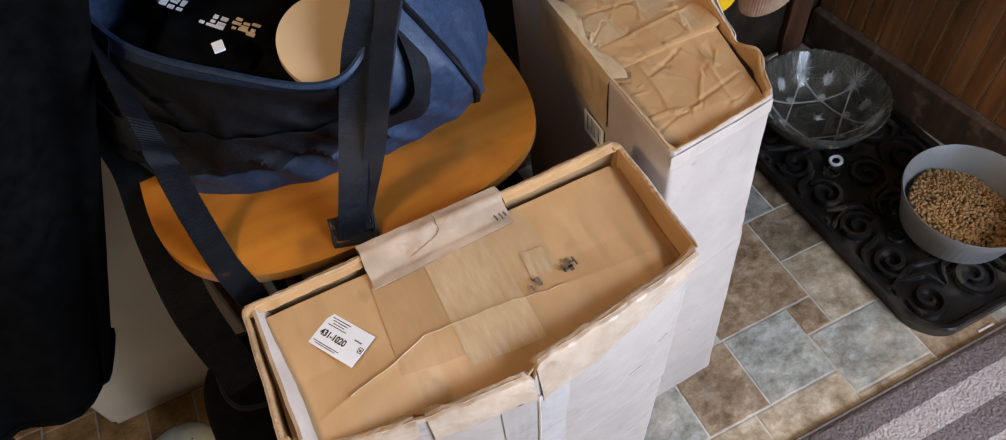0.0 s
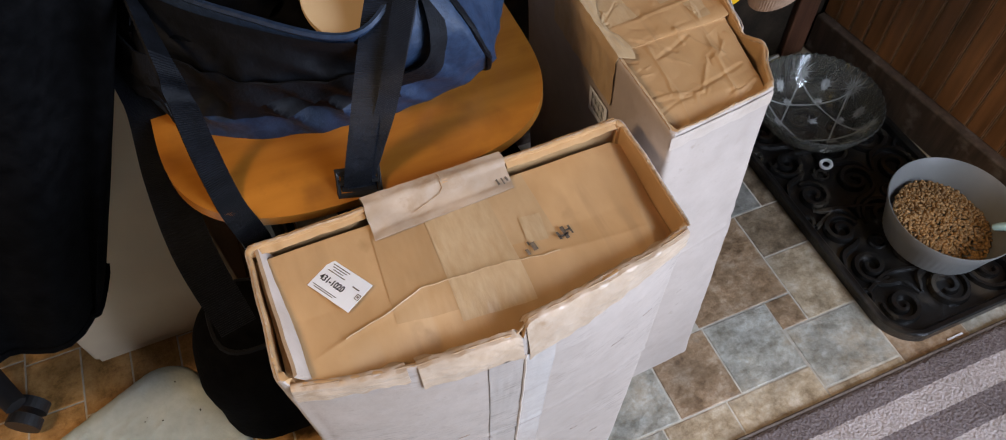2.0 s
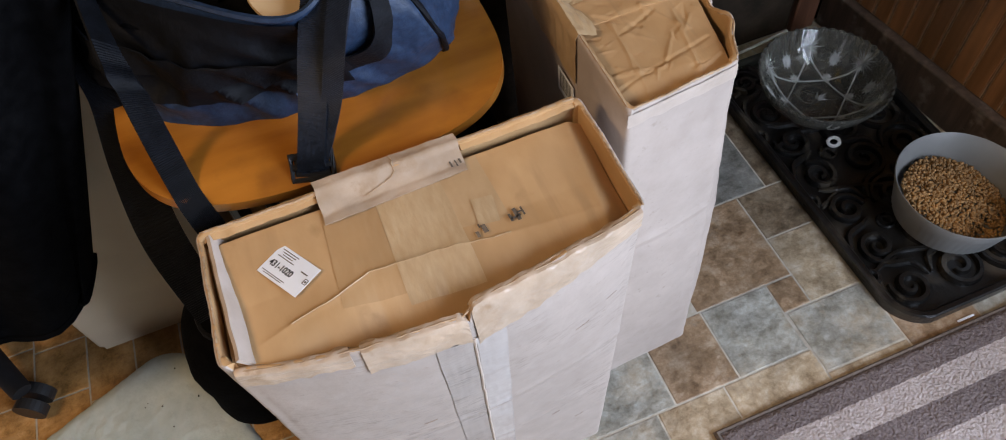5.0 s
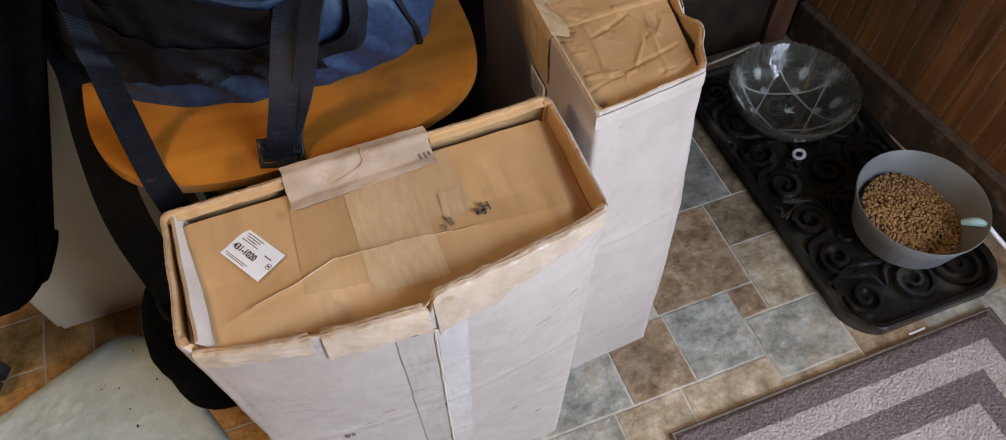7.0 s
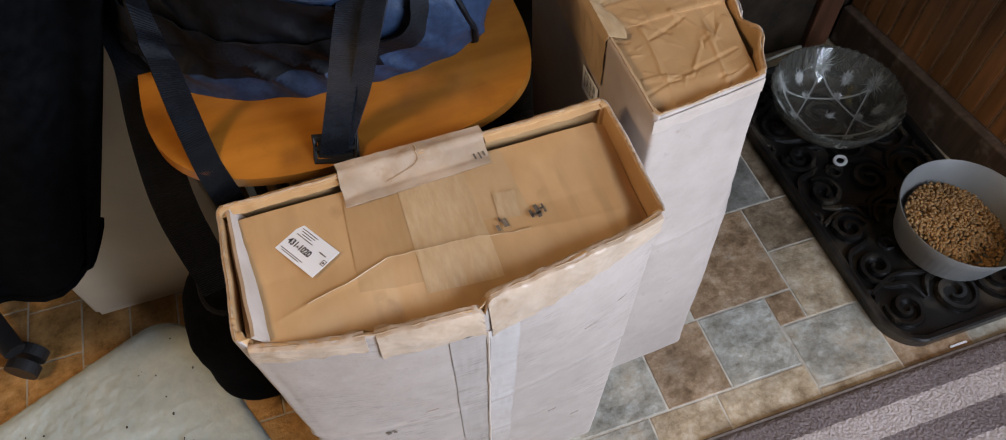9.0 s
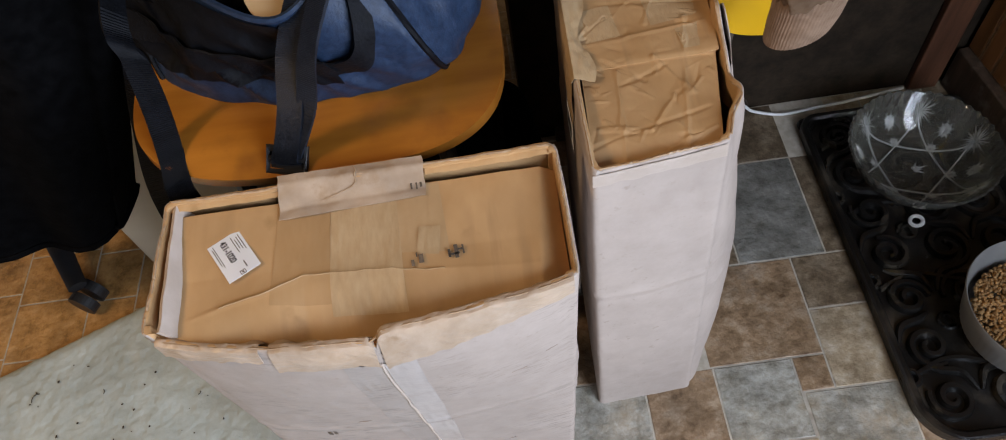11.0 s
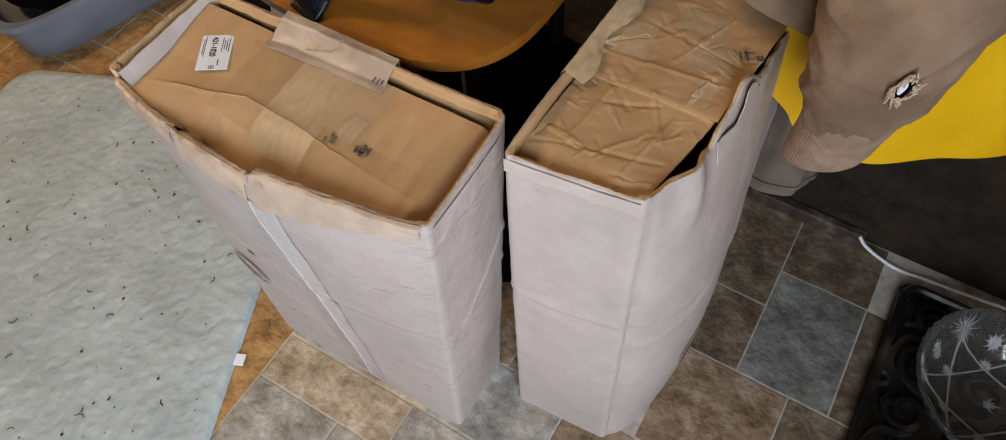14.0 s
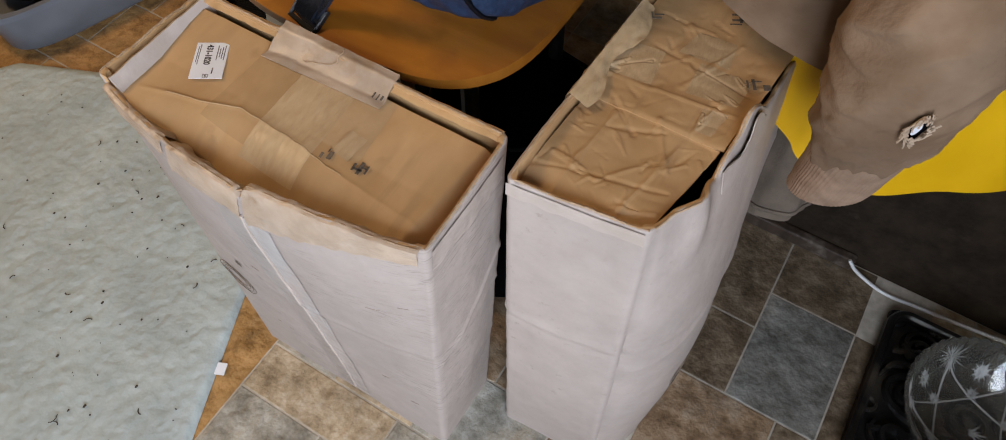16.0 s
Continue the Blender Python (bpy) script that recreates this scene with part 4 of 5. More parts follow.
buckle = part("buckle", tube_bm([(Matrix.Translation((0.113, 0.519, 0.616)) @ pose(0, 0, 0, 38, 0, -14)) @ Vector(p) for p in ((-0.020, -0.012, 0), (0.020, -0.012, 0), (0.020, 0.012, 0), (-0.020, 0.012, 0))], 0.0046, 6, close=True), BLACK_PLASTIC, bag, "black plastic slide buckle")
part("bar", tube_bm([(0.095, 0.524, 0.618), (0.132, 0.514, 0.618)], 0.003, 6), BLACK_PLASTIC, buckle)
part("strap_loop", box_bm(-0.017, -0.010, -0.0012, 0.017, 0.010, 0.0012, 0.0008), WEB, buckle).matrix_local = Matrix.Translation((0.113, 0.519, 0.615)) @ pose(0, 0, 0, 38, 0, -14)
part("zip_pull", tube_bm(smooth_path([(-0.048, 0.788, 0.781), (-0.057, 0.771, 0.777), (-0.067, 0.753, 0.764)], 8), 0.004, 6, flat=0.5), BRASS, bag, "brass zip pull")

shirts = thing("folded_shirts", "crumpled black printed shirts stuffed in the open bag", "clothing")


def shirt(cx, cy, cz, rx, ry, seed, rz=0.018):
    return grid_bm(lambda u, v: (cx + rx * v * math.cos(2 * math.pi * u), cy + ry * v * math.sin(2 * math.pi * u),
                                 cz + rz * (1 - v * v) + 0.018 * nz(math.cos(2 * math.pi * u) * v * 2.2, math.sin(2 * math.pi * u) * v * 2.2, 0, 1, seed) - 0.05 * max(0, v - 0.8)), 48, 16, close_u=True)


part("shirt", shirt(0.046, 0.723, 0.734, 0.074, 0.087, 1), BLACK_CLOTH, shirts, smooth=True)
part("shirt", shirt(0.124, 0.758, 0.742, 0.104, 0.087, 5), BLACK_CLOTH, shirts, smooth=True)
part("shirt", shirt(0.107, 0.662, 0.716, 0.074, 0.074, 9), BLACK_CLOTH, shirts, smooth=True)
rng = random.Random(3)
for cx, cy, m_, k_ in ((0.046, 0.736, PRINT_WHITE, 9), (0.033, 0.758, PRINT_BLUE, 8), (0.072, 0.688, PRINT_WHITE, 7), (0.096, 0.664, PRINT_TAN, 9)):
    its = [(0.007 * (i % 3) - 0.007 + rng.uniform(-0.002, 0.002), 0.009 * (i // 3) - 0.012, rng.uniform(0.003, 0.006), rng.uniform(0.004, 0.009)) for i in range(k_)]
    bars(shirts, Matrix.Translation((cx, cy, 0.764)) @ pose(0, 0, 0, 20, 6, 55) @ Matrix.Scale(0.87, 4), its, m_, "print", 0.001)
part("tag", box_bm(0.065, 0.652, 0.755, 0.075, 0.666, 0.757), PAPER, shirts, "white paper tag")

disc = tagged(part("round_board", thicken(grid_bm(lambda u, v: (Matrix.Translation((0.166, 0.612, 0.755)) @ pose(0, 0, 0, 18, 6, 0)) @ Vector((0.052 * v * math.cos(2 * math.pi * u), 0.052 * v * math.sin(2 * math.pi * u), 0)), 64, 6, close_u=True), 0.006), DISC), "plain round pale wooden board lying in the open bag", "board")
cup = thing("plastic_tub", "off-white plastic tub standing at the rear of the seat", "tub", (0.318, 0.815, 0.606))
part("body", lathe_bm([(0.0, 0.0), (0.028, 0.0), (0.034, 0.006), (0.045, 0.11), (0.042, 0.11), (0.031, 0.01), (0.0, 0.006)], 40), WHITE_PLASTIC, cup, smooth=True)

# ---- left of the chair ----
coat = thing("coat", "black coat draped over the office chair", "coat")


def coat_fn(u, v):
    a = 2 * math.pi * u
    z = lerp(0.335 + 0.02 * math.sin(a * 2), 1.15, v)
    right = min(-0.231 + 0.46 * (z - 0.335), 0.03)
    left = right - 0.42 - 0.35 * v
    cx, rx = (right + left) / 2, (right - left) / 2
    e = 0.7
    x = cx + rx * math.copysign(abs(math.cos(a)) ** e, math.cos(a)) + 0.008 * math.sin(7 * a + 4 * v) * (1 - v)
    y = 0.715 + 0.055 * math.copysign(abs(math.sin(a)) ** e, math.sin(a)) + 0.012 * math.sin(9 * a + 2 * v) + 0.01 * nz(x, z, 0, 9, 2)
    return (x, y, z)


part("body", grid_bm(coat_fn, 90, 40, close_u=True), BLACK_CLOTH, coat, "heavy black cloth folds", smooth=True)
part("hem", tube_bm([Vector(coat_fn(k / 60, 0.0)) for k in range(60)], 0.006, 6, close=True), BLACK_CLOTH, coat, smooth=True)

office_chair = thing("office_chair", "black office chair on castors, buried under a coat", "chair")
HUB = Vector((-0.68, 1.12, 0.09))
for k in range(5):
    a = radians(-61 + 72 * k)
    tip = Vector((HUB.x + 0.41 * math.cos(a), HUB.y + 0.41 * math.sin(a), 0.062))
    leg = part("base_leg", tube_bm([HUB, lerp(HUB, tip, 0.5) + Vector((0, 0, 0.006)), tip], 0.026, 8, taper=lambda t: 1.2 - 0.55 * t, flat=0.7), BLACK_PLASTIC, office_chair, smooth=True)
    for sgn in (-1, 1):
        bmw = bmesh.new()
        bmesh.ops.create_cone(bmw, cap_ends=True, segments=24, radius1=0.026, radius2=0.026, depth=0.018,
                              matrix=Matrix.Translation((tip.x + sgn * 0.014 * math.sin(a + 0.6), tip.y - sgn * 0.014 * math.cos(a + 0.6), 0.026)) @ Euler((radians(90), 0, a + 0.6 + math.pi)).to_matrix().to_4x4())
        part("castor", bmw, BLACK_PLASTIC, leg)
part("column", tube_bm([HUB, HUB + Vector((0, 0, 0.34))], 0.03, 16), BLACK_METAL, office_chair)
part("cushion", box_bm(-0.92, 0.86, 0.43, -0.44, 1.34, 0.51, 0.03, 3), BLACK_CLOTH, office_chair)
part("backrest", box_bm(-0.60, 0.70, 0.50, -0.28, 0.735, 1.05, 0.015, 3), BLACK_CLOTH, office_chair)
part("back_bracket", tube_bm([(-0.55, 0.88, 0.45), (-0.50, 0.80, 0.50), (-0.48, 0.735, 0.62)], 0.018, 8), BLACK_METAL, office_chair)

pouch = thing("cloth_pouch", "slumped black cloth pouch on the floor under the chair", "pouch")


def pouch_fn(u, v):
    a, b = 2 * math.pi * u, math.pi * (v - 0.5)
    e = 0.75
    r = abs(math.cos(b)) ** e
    x = -0.055 + 0.115 * r * math.copysign(abs(math.cos(a)) ** e, math.cos(a))
    y = 0.635 + 0.095 * r * math.copysign(abs(math.sin(a)) ** e, math.sin(a))
    z = 0.15 + 0.15 * math.copysign(abs(math.sin(b)) ** e, math.sin(b))
    w = 0.012 * nz(x, y, z, 12, 4)
    return (x + w, y + w, max(0.001, z + w * 0.5))


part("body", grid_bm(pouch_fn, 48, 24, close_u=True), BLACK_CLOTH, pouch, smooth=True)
part("cord", tube_bm([Vector(pouch_fn(k / 30, 0.82)) for k in range(30)], 0.004, 6, close=True), WEB, pouch, "black drawstring cord", smooth=True)

# black mass added under the seat to stand in for the shade there
shade_mass = thing("underseat_shade", "added black mass standing in for the shade beneath the chair seat", "bag")


def shade_mass_fn(u, v):
    a, b = 2 * math.pi * u, math.pi * (v - 0.5)
    e = 0.6
    r = abs(math.cos(b)) ** e
    x = 0.232 + 0.15 * r * math.copysign(abs(math.cos(a)) ** e, math.cos(a))
    y = 0.735 + 0.17 * r * math.copysign(abs(math.sin(a)) ** e, math.sin(a))
    z = 0.19 + 0.19 * math.copysign(abs(math.sin(b)) ** e, math.sin(b))
    w = 0.014 * nz(x, y, z, 11, 14)
    return (x + w, y + w, max(0.001, z + w * 0.5))


part("body", grid_bm(shade_mass_fn, 60, 30, close_u=True), BLACK_CLOTH, shade_mass, smooth=True)
part("seam", tube_bm([Vector(shade_mass_fn(k / 40, 0.86)) for k in range(40)], 0.003, 6, close=True), WEB, shade_mass, "ring round the added black mass", smooth=True)

bin_ = thing("plastic_bin", "low grey plastic bin on the floor holding black stuff", "bin", (-0.818, 0.538, 0.0), -15.3)


def bin_wall(u, v):
    # rounded rectangle, out and up and over the lip, then down inside
    a = 2 * math.pi * u
    e = 0.28
    cx, cy = math.copysign(abs(math.cos(a)) ** e, math.cos(a)), math.copysign(abs(math.sin(a)) ** e, math.sin(a))
    prof = [(0.93, 0.0), (0.96, 0.008), (1.0, 0.105), (1.04, 0.108), (1.045, 0.10), (1.04, 0.112), (0.985, 0.112), (0.94, 0.014), (0.0, 0.012)]
    s = v * (len(prof) - 1)
    i = min(int(s), len(prof) - 2)
    f, z = (lerp(prof[i][k], prof[i + 1][k], s - i) for k in (0, 1))
    return (-0.19 + 0.19 * cx * f, 0.33 + 0.33 * cy * f, z)


part("body", grid_bm(bin_wall, 96, 16, close_u=True), TUB_GREY, bin_, "grey plastic walls with a rolled lip", smooth=True)
part("sticker", box_bm(-0.001, 0.38, 0.05, 0.0005, 0.42, 0.09), PAPER, bin_)
stuffing = tagged(part("black_cloth", shirt(-0.955, 0.88, 0.07, 0.16, 0.25, 7, 0.07), BLACK_CLOTH, smooth=True), "crumpled black cloth lying in the grey bin", "cloth")

# ---- tray with bowls ----
TX0, TX1, TY0, TY1 = 0.882, 1.198, 0.318, 0.945


def tray_outline(inset, n=14):
    pts = []
    for cx, cy, r, a0 in ((TX1, TY1, 0.03, 0), (TX0, TY1, 0.035, 90), (TX0, TY0, 0.055, 180), (TX1, TY0, 0.055, 270)):
        sx, sy = (1 if cx == TX1 else -1), (1 if cy == TY1 else -1)
        ox, oy = cx - sx * r, cy - sy * r
        for k in range(n):
            a = radians(a0 + 90 * k / (n - 1))
            pts.append((ox + (r - inset) * math.cos(a), oy + (r - inset) * math.sin(a)))
    # bow the short side by the rug outwards
    return [(x, y - 0.022 * math.sin(math.pi * (x - TX0) / (TX1 - TX0)) * max(0, min(1, (0.42 - y) / 0.06))) for x, y in pts]


tray = thing("boot_tray", "black rubber boot tray with raised scroll pattern on the floor", "tray")
prof = [(0.0, 0.0), (0.0, 0.020), (0.003, 0.024), (0.010, 0.024), (0.014, 0.019), (0.017, 0.007), (0.03, 0.006)]
bm = bmesh.new()
rows_ = [[bm.verts.new((x, y, z + 0.0005)) for x, y in tray_outline(i)] for i, z in prof]
m_ = len(rows_[0])
for r in range(len(rows_) - 1):
    for k in range(m_):
        bm.faces.new((rows_[r][k], rows_[r][(k + 1) % m_], rows_[r + 1][(k + 1) % m_], rows_[r + 1][k]))
bm.faces.new(rows_[-1])
bm.faces.new(rows_[0])
part("base", bm, RUBBER, tray, "black rubber base with a raised rim")


def scroll(cx, cy, r, turns, a0, hand, tail=None):
    pts = []
    n = 34
    for k in range(n):
        t = k / (n - 1)
        a = a0 + hand * turns * 2 * math.pi * t
        rr = r * (0.18 + 0.82 * t)
        pts.append((cx + rr * math.cos(a), cy + rr * math.sin(a), 0.0085))
    if tail:
        pts = [*pts, *[tuple(p) for p in smooth_path([pts[-1], *[(x, y, 0.0085) for x, y in tail]], 10)[1:]]]
    return pts


rng = random.Random(8)
for row in range(7):
    for col in range(3):
        cx, cy = TX0 + 0.062 + col * 0.096, TY0 + 0.055 + row * 0.086
        h = 1 if (row + col) % 2 else -1
        r = 0.040 + 0.006 * ((row * 3 + col) % 3 - 1)
        a0 = 1.57 * ((row + 2 * col) % 4) + rng.uniform(-0.3, 0.3)
        part("scroll", tube_bm(scroll(cx, cy, r, 1.55, a0, h), 0.0062, 6, flat=1.5, taper=lambda t: 0.75 + 0.5 * math.sin(math.pi * t)), RUBBER_WET, tray, smooth=True)
        part("scroll", tube_bm([(cx + h * 0.046 + 0.012 * math.cos(q), cy + 0.040 + 0.012 * math.sin(q), 0.0085) for q in (2 * math.pi * k / 20 for k in range(20))], 0.0048, 6, close=True, flat=1.1), RUBBER_WET, tray, smooth=True)
        part("scroll", tube_bm(smooth_path([(cx - h * 0.045, cy + 0.008, 0.008), (cx - h * 0.030, cy + 0.038, 0.010), (cx, cy + 0.047, 0.010), (cx + h * 0.02, cy + 0.058, 0.008)], 14), 0.0058, 6, flat=1.1, taper=lambda t: 0.5 + 0.8 * math.sin(math.pi * t)), RUBBER_WET, tray, smooth=True)
for k in range(4):
    y0 = TY0 + 0.10 + k * 0.15
    part("scroll", tube_bm(smooth_path([(TX0 + 0.024, y0, 0.009), (TX0 + 0.09, y0 + 0.018, 0.010), (TX0 + 0.19, y0 - 0.010, 0.010), (TX1 - 0.024, y0 + 0.02, 0.009)], 30), 0.0055, 6, flat=1.1), RUBBER_WET, tray, smooth=True)

GB = Vector((1.040, 0.786, 0.012))
glass_bowl = thing("glass_bowl", "clear pressed glass bowl with star pattern on the tray", "bowl", GB)
GP = [(0.0, 0.0), (0.045, 0.0), (0.064, 0.003), (0.089, 0.018), (0.110, 0.045), (0.1255, 0.080), (0.124, 0.0835), (0.1205, 0.0815)]
GI = [(0.104, 0.047), (0.084, 0.023), (0.060, 0.010), (0.040, 0.007), (0.0, 0.0065)]


def scallop(a, k, r, z):
    lip_ = max(0, (z - 0.07) / 0.014)
    return r * (1 + 0.012 * lip_ * math.cos(44 * a)), z + 0.0015 * lip_ * math.cos(44 * a)


part("bowl", lathe_bm(GP + GI, 176, scallop), GLASS, glass_bowl, smooth=True)


def in_bowl(a, s, lift=0.0009):
    """A place on the inside of the bowl: s goes from the middle (0) to the rim (1)."""
    path = [*reversed(GI), GP[-1]]
    f = s * (len(path) - 1)
    i = min(int(f), len(path) - 2)
    r, z = (lerp(path[i][k], path[i + 1][k], f - i) for k in (0, 1))
    return Vector((r * math.cos(a), r * math.sin(a), z + lift))


def star(a0, s0, spokes, size, w):
    c = in_bowl(a0, s0)
    bm = bmesh.new()
    rad = max(0.02, math.hypot(c.x, c.y))
    mid_ = bm.verts.new(c)
    for k in range(spokes):
        q = 2 * math.pi * k / spokes
        ln_ = size * (1.0 if k % 2 == 0 else 0.7)
        tip = in_bowl(a0 + ln_ * math.cos(q) / rad, min(0.97, max(0.05, s0 + ln_ * math.sin(q) / 0.12)))
        d = (tip - c)
        side = d.cross(Vector((0, 0, 1))).normalized() * w
        up = Vector((0, 0, 0.0022))
        v = [mid_, *[bm.verts.new(p) for p in (c + d * 0.45 + side, tip, c + d * 0.45 - side, c + d * 0.45 + up)]]
        for x, y in ((0, 1), (1, 2), (2, 3), (3, 0)):
            bm.faces.new((v[x], v[y], v[4]))
    return bm


def on_bowl(x, y, lift):
    """The place on the inside of the bowl over a point of its plan."""
    path = [*reversed(GI), GP[-1]]
    r = math.hypot(x, y)
    for (r0, z0), (r1, z1) in zip(path, path[1:]):
        if r <= r1:
            break
    return Vector((x, y, lerp(z0, z1, min(1, (r - r0) / (r1 - r0))) + lift))


for k in range(6):
    a = radians(60 * k + 8)
    part("star", star(a, 0.82, 24, 0.027, 0.0010), GLASS_CUT, glass_bowl)
    part("rosette", star(a + radians(30), 0.70, 20, 0.0155, 0.0019), GLASS_CUT, glass_bowl)
    part("rosette", star(a + radians(30), 0.42, 20, 0.0125, 0.0016), GLASS_CUT, glass_bowl)
    p_, q_ = (Vector((0.098 * math.cos(b_), 0.098 * math.sin(b_))) for b_ in (a, a + radians(120)))
    part("cut_line", tube_bm([on_bowl(*lerp(p_, q_, t / 24), 0.0012) for t in range(25)], 0.0015, 5), GLASS_CUT, glass_bowl, smooth=True)
part("rosette", star(0.2, 0.02, 16, 0.018, 0.002), GLASS_CUT, glass_bowl)

PB = (1.093, 0.470, 0.012)
pet_bowl = thing("pet_bowl", "grey frosted plastic bowl half full of kibble", "bowl", PB)
part("bowl", lathe_bm([(0.0, 0.0), (0.080, 0.0), (0.092, 0.006), (0.102, 0.05), (0.1125, 0.084), (0.1115, 0.0865), (0.1095, 0.085), (0.099, 0.05), (0.088, 0.010), (0.0, 0.006)], 180,
     lambda a, k, r, z: (r * (1 + (0.006 * math.cos(60 * a) if 0.15 < k < 0.4 else 0)), z)), BOWL_GREY, pet_bowl, "frosted grey plastic with fine ribs", smooth=True)
kib = thing("kibble", "small round brown kibble heaped in the bowl", "pet food", kind="stuff")
rng = random.Random(21)
bm = bmesh.new()
for k in range(2300):
    a, r = rng.uniform(0, 2 * math.pi), 0.089 * math.sqrt(rng.random())
    x, y = r * math.cos(a), r * math.sin(a)
    z = 0.037 + 0.010 * (1 - (r / 0.09) ** 2) + 0.010 * (-x + y) / 0.09 + rng.uniform(-0.005, 0.003)
    hollow = math.exp(-(((x - 0.01) / 0.028) ** 2 + ((y + 0.062) / 0.02) ** 2))
    z -= 0.022 * hollow
    if z < 0.012:
        continue
    bmesh.ops.create_icosphere(bm, subdivisions=1, radius=rng.uniform(0.0031, 0.0039),
                               matrix=Matrix.Translation((PB[0] + x, PB[1] + y, PB[2] + z)) @ Euler((rng.uniform(0, 3), rng.uniform(0, 3), 0)).to_matrix().to_4x4() @ Matrix.Diagonal((1, 1, 0.8, 1)))
part("pellets", bm, KIBBLE, kib, smooth=True)

wand = thing("plastic_spoon", "white plastic handle with a pale teal end leaning in the bowl", "spoon")
part("handle", tube_bm([(1.168, 0.392, 0.088), (1.192, 0.34, 0.06), (1.215, 0.28, 0.03), (1.235, 0.235, 0.014)], 0.0042, 8), WHITE_PLASTIC, wand, smooth=True)
part("tip", tube_bm(smooth_path([(1.168, 0.392, 0.088), (1.158, 0.405, 0.085), (1.146, 0.418, 0.072)], 8), 0.007, 8, taper=lambda t: 0.7 + 0.5 * math.sin(3 * t)), TEAL, wand, "pale teal plastic end", smooth=True)
ring = tagged(part("plastic_ring", tube_bm([(1.010 + 0.010 * math.cos(q), 0.683 + 0.010 * math.sin(q), 0.017 + 0.002 * math.cos(q)) for q in (2 * math.pi * k / 20 for k in range(20))], 0.0034, 6, close=True), WHITE_PLASTIC, smooth=True), "small white plastic ring lying on the boot tray", "ring")
chip = tagged(part("paper_scrap", box_bm(0.976, 0.289, 0.0005, 1.008, 0.293, 0.003, 0.001), PAPER), "small white scrap by the edge of the tray", "scrap")
cable = tagged(part("white_cable", tube_bm(smooth_path([(0.79, 0.981, 0.03), (0.812, 0.978, 0.012), (0.865, 0.968, 0.004), (0.925, 0.972, 0.004), (1.0, 0.976, 0.006), (1.10, 0.978, 0.02)], 40), 0.0032, 8), WHITE_PLASTIC, smooth=True), "thin white cable along the foot of the wall", "cable")

# ---- rug and mat ----
rug = thing("striped_rug", "taupe and beige striped pile rug on the floor", "rug")


RX0, RX1, RY0, RY1 = 0.522, 1.128, -0.72, 0.281


def rug_band(d0, d1, seed):
    """A ring of pile at a distance from the rug's edge; a band that reaches the middle closes it."""
    def rect(d):
        return [Vector(p) for p in ((RX0 + d, RY0 + d), (RX1 - d, RY0 + d), (RX1 - d, RY1 - d), (RX0 + d, RY1 - d))]
    a, b = rect(d0), rect(d1)

    def fn(u, v):
        s = u * 4
        i = min(int(s), 3)
        t = s - i
        p = lerp(lerp(a[i], a[(i + 1) % 4], t), lerp(b[i], b[(i + 1) % 4], t), v)
        jog = 0.0016 * nz(p.x, p.y, 0, 130, 1)
        edge = 1 if d0 > 0.01 or v > 0.15 else 0.6 + 0.4 * v / 0.15
        return (p.x + jog, p.y + jog, 0.0105 * edge + 0.0014 * nz(p.x, p.y, 0, 170, 4) + 0.0012 * nz(p.x, p.y, 0, 60, 4))
    return grid_bm(fn, 1200, 16)


part("backing", box_bm(RX0 - 0.001, RY0, 0.0005, RX1 + 0.001, RY1 + 0.001, 0.004, 0.001), RUG_EDGE, rug, "brown woven backing")
part("binding", tube_bm([(RX0, RY0, 0.005), (RX1, RY0, 0.005), (RX1, RY1, 0.005), (RX0, RY1, 0.005)], 0.0055, 8, close=True), RUG_EDGE, rug, "brown bound edge", smooth=True)
for k, (d0, d1, m_) in enumerate(((0.004, 0.043, RUG_DARK), (0.043, 0.086, RUG_LIGHT), (0.086, 0.130, RUG_DARK), (0.130, 0.175, RUG_LIGHT), (0.175, 0.22, RUG_MID), (0.22, 0.302, RUG_LIGHT))):
    part("pile_band", rug_band(d0, d1, k), m_, rug, smooth=True)

fleece = thing("fleece_mat", "pale grey-green fleece mat with dark specks on the floor", "mat", (-0.245, 0.795, 0.0), -67)


def fleece_fn(u, v):
    # local x along the long edge, y across; rounded corners by squeezing the rim
    L, W, r = 0.98, 0.68, 0.07
    x, y = u * L, -v * W
    for cx, cy in ((0, 0), (0, -W)):
        dx, dy = abs(x - cx), abs(y - cy)
        if dx < r and dy < r:
            ox, oy = r - dx, r - dy
            d = math.hypot(ox, oy)
            m = max(ox, oy)
            if d > 1e-6:
                k = m / d
                x = cx + (r - ox * k)
                y = cy + math.copysign(r - oy * k, -1 if cy == 0 else 1)
    e = min(u, 1 - u, v, 1 - v)
    z = 0.004 + 0.010 * min(1, e / 0.02) ** 0.5 + 0.003 * nz(x, y, 0, 9, 3) + 0.0013 * nz(x, y, 0, 45, 5) + 0.0011 * nz(x, y, 0, 110, 6)
    if e <= 0:
        z = 0.001
    return (x, y, z)


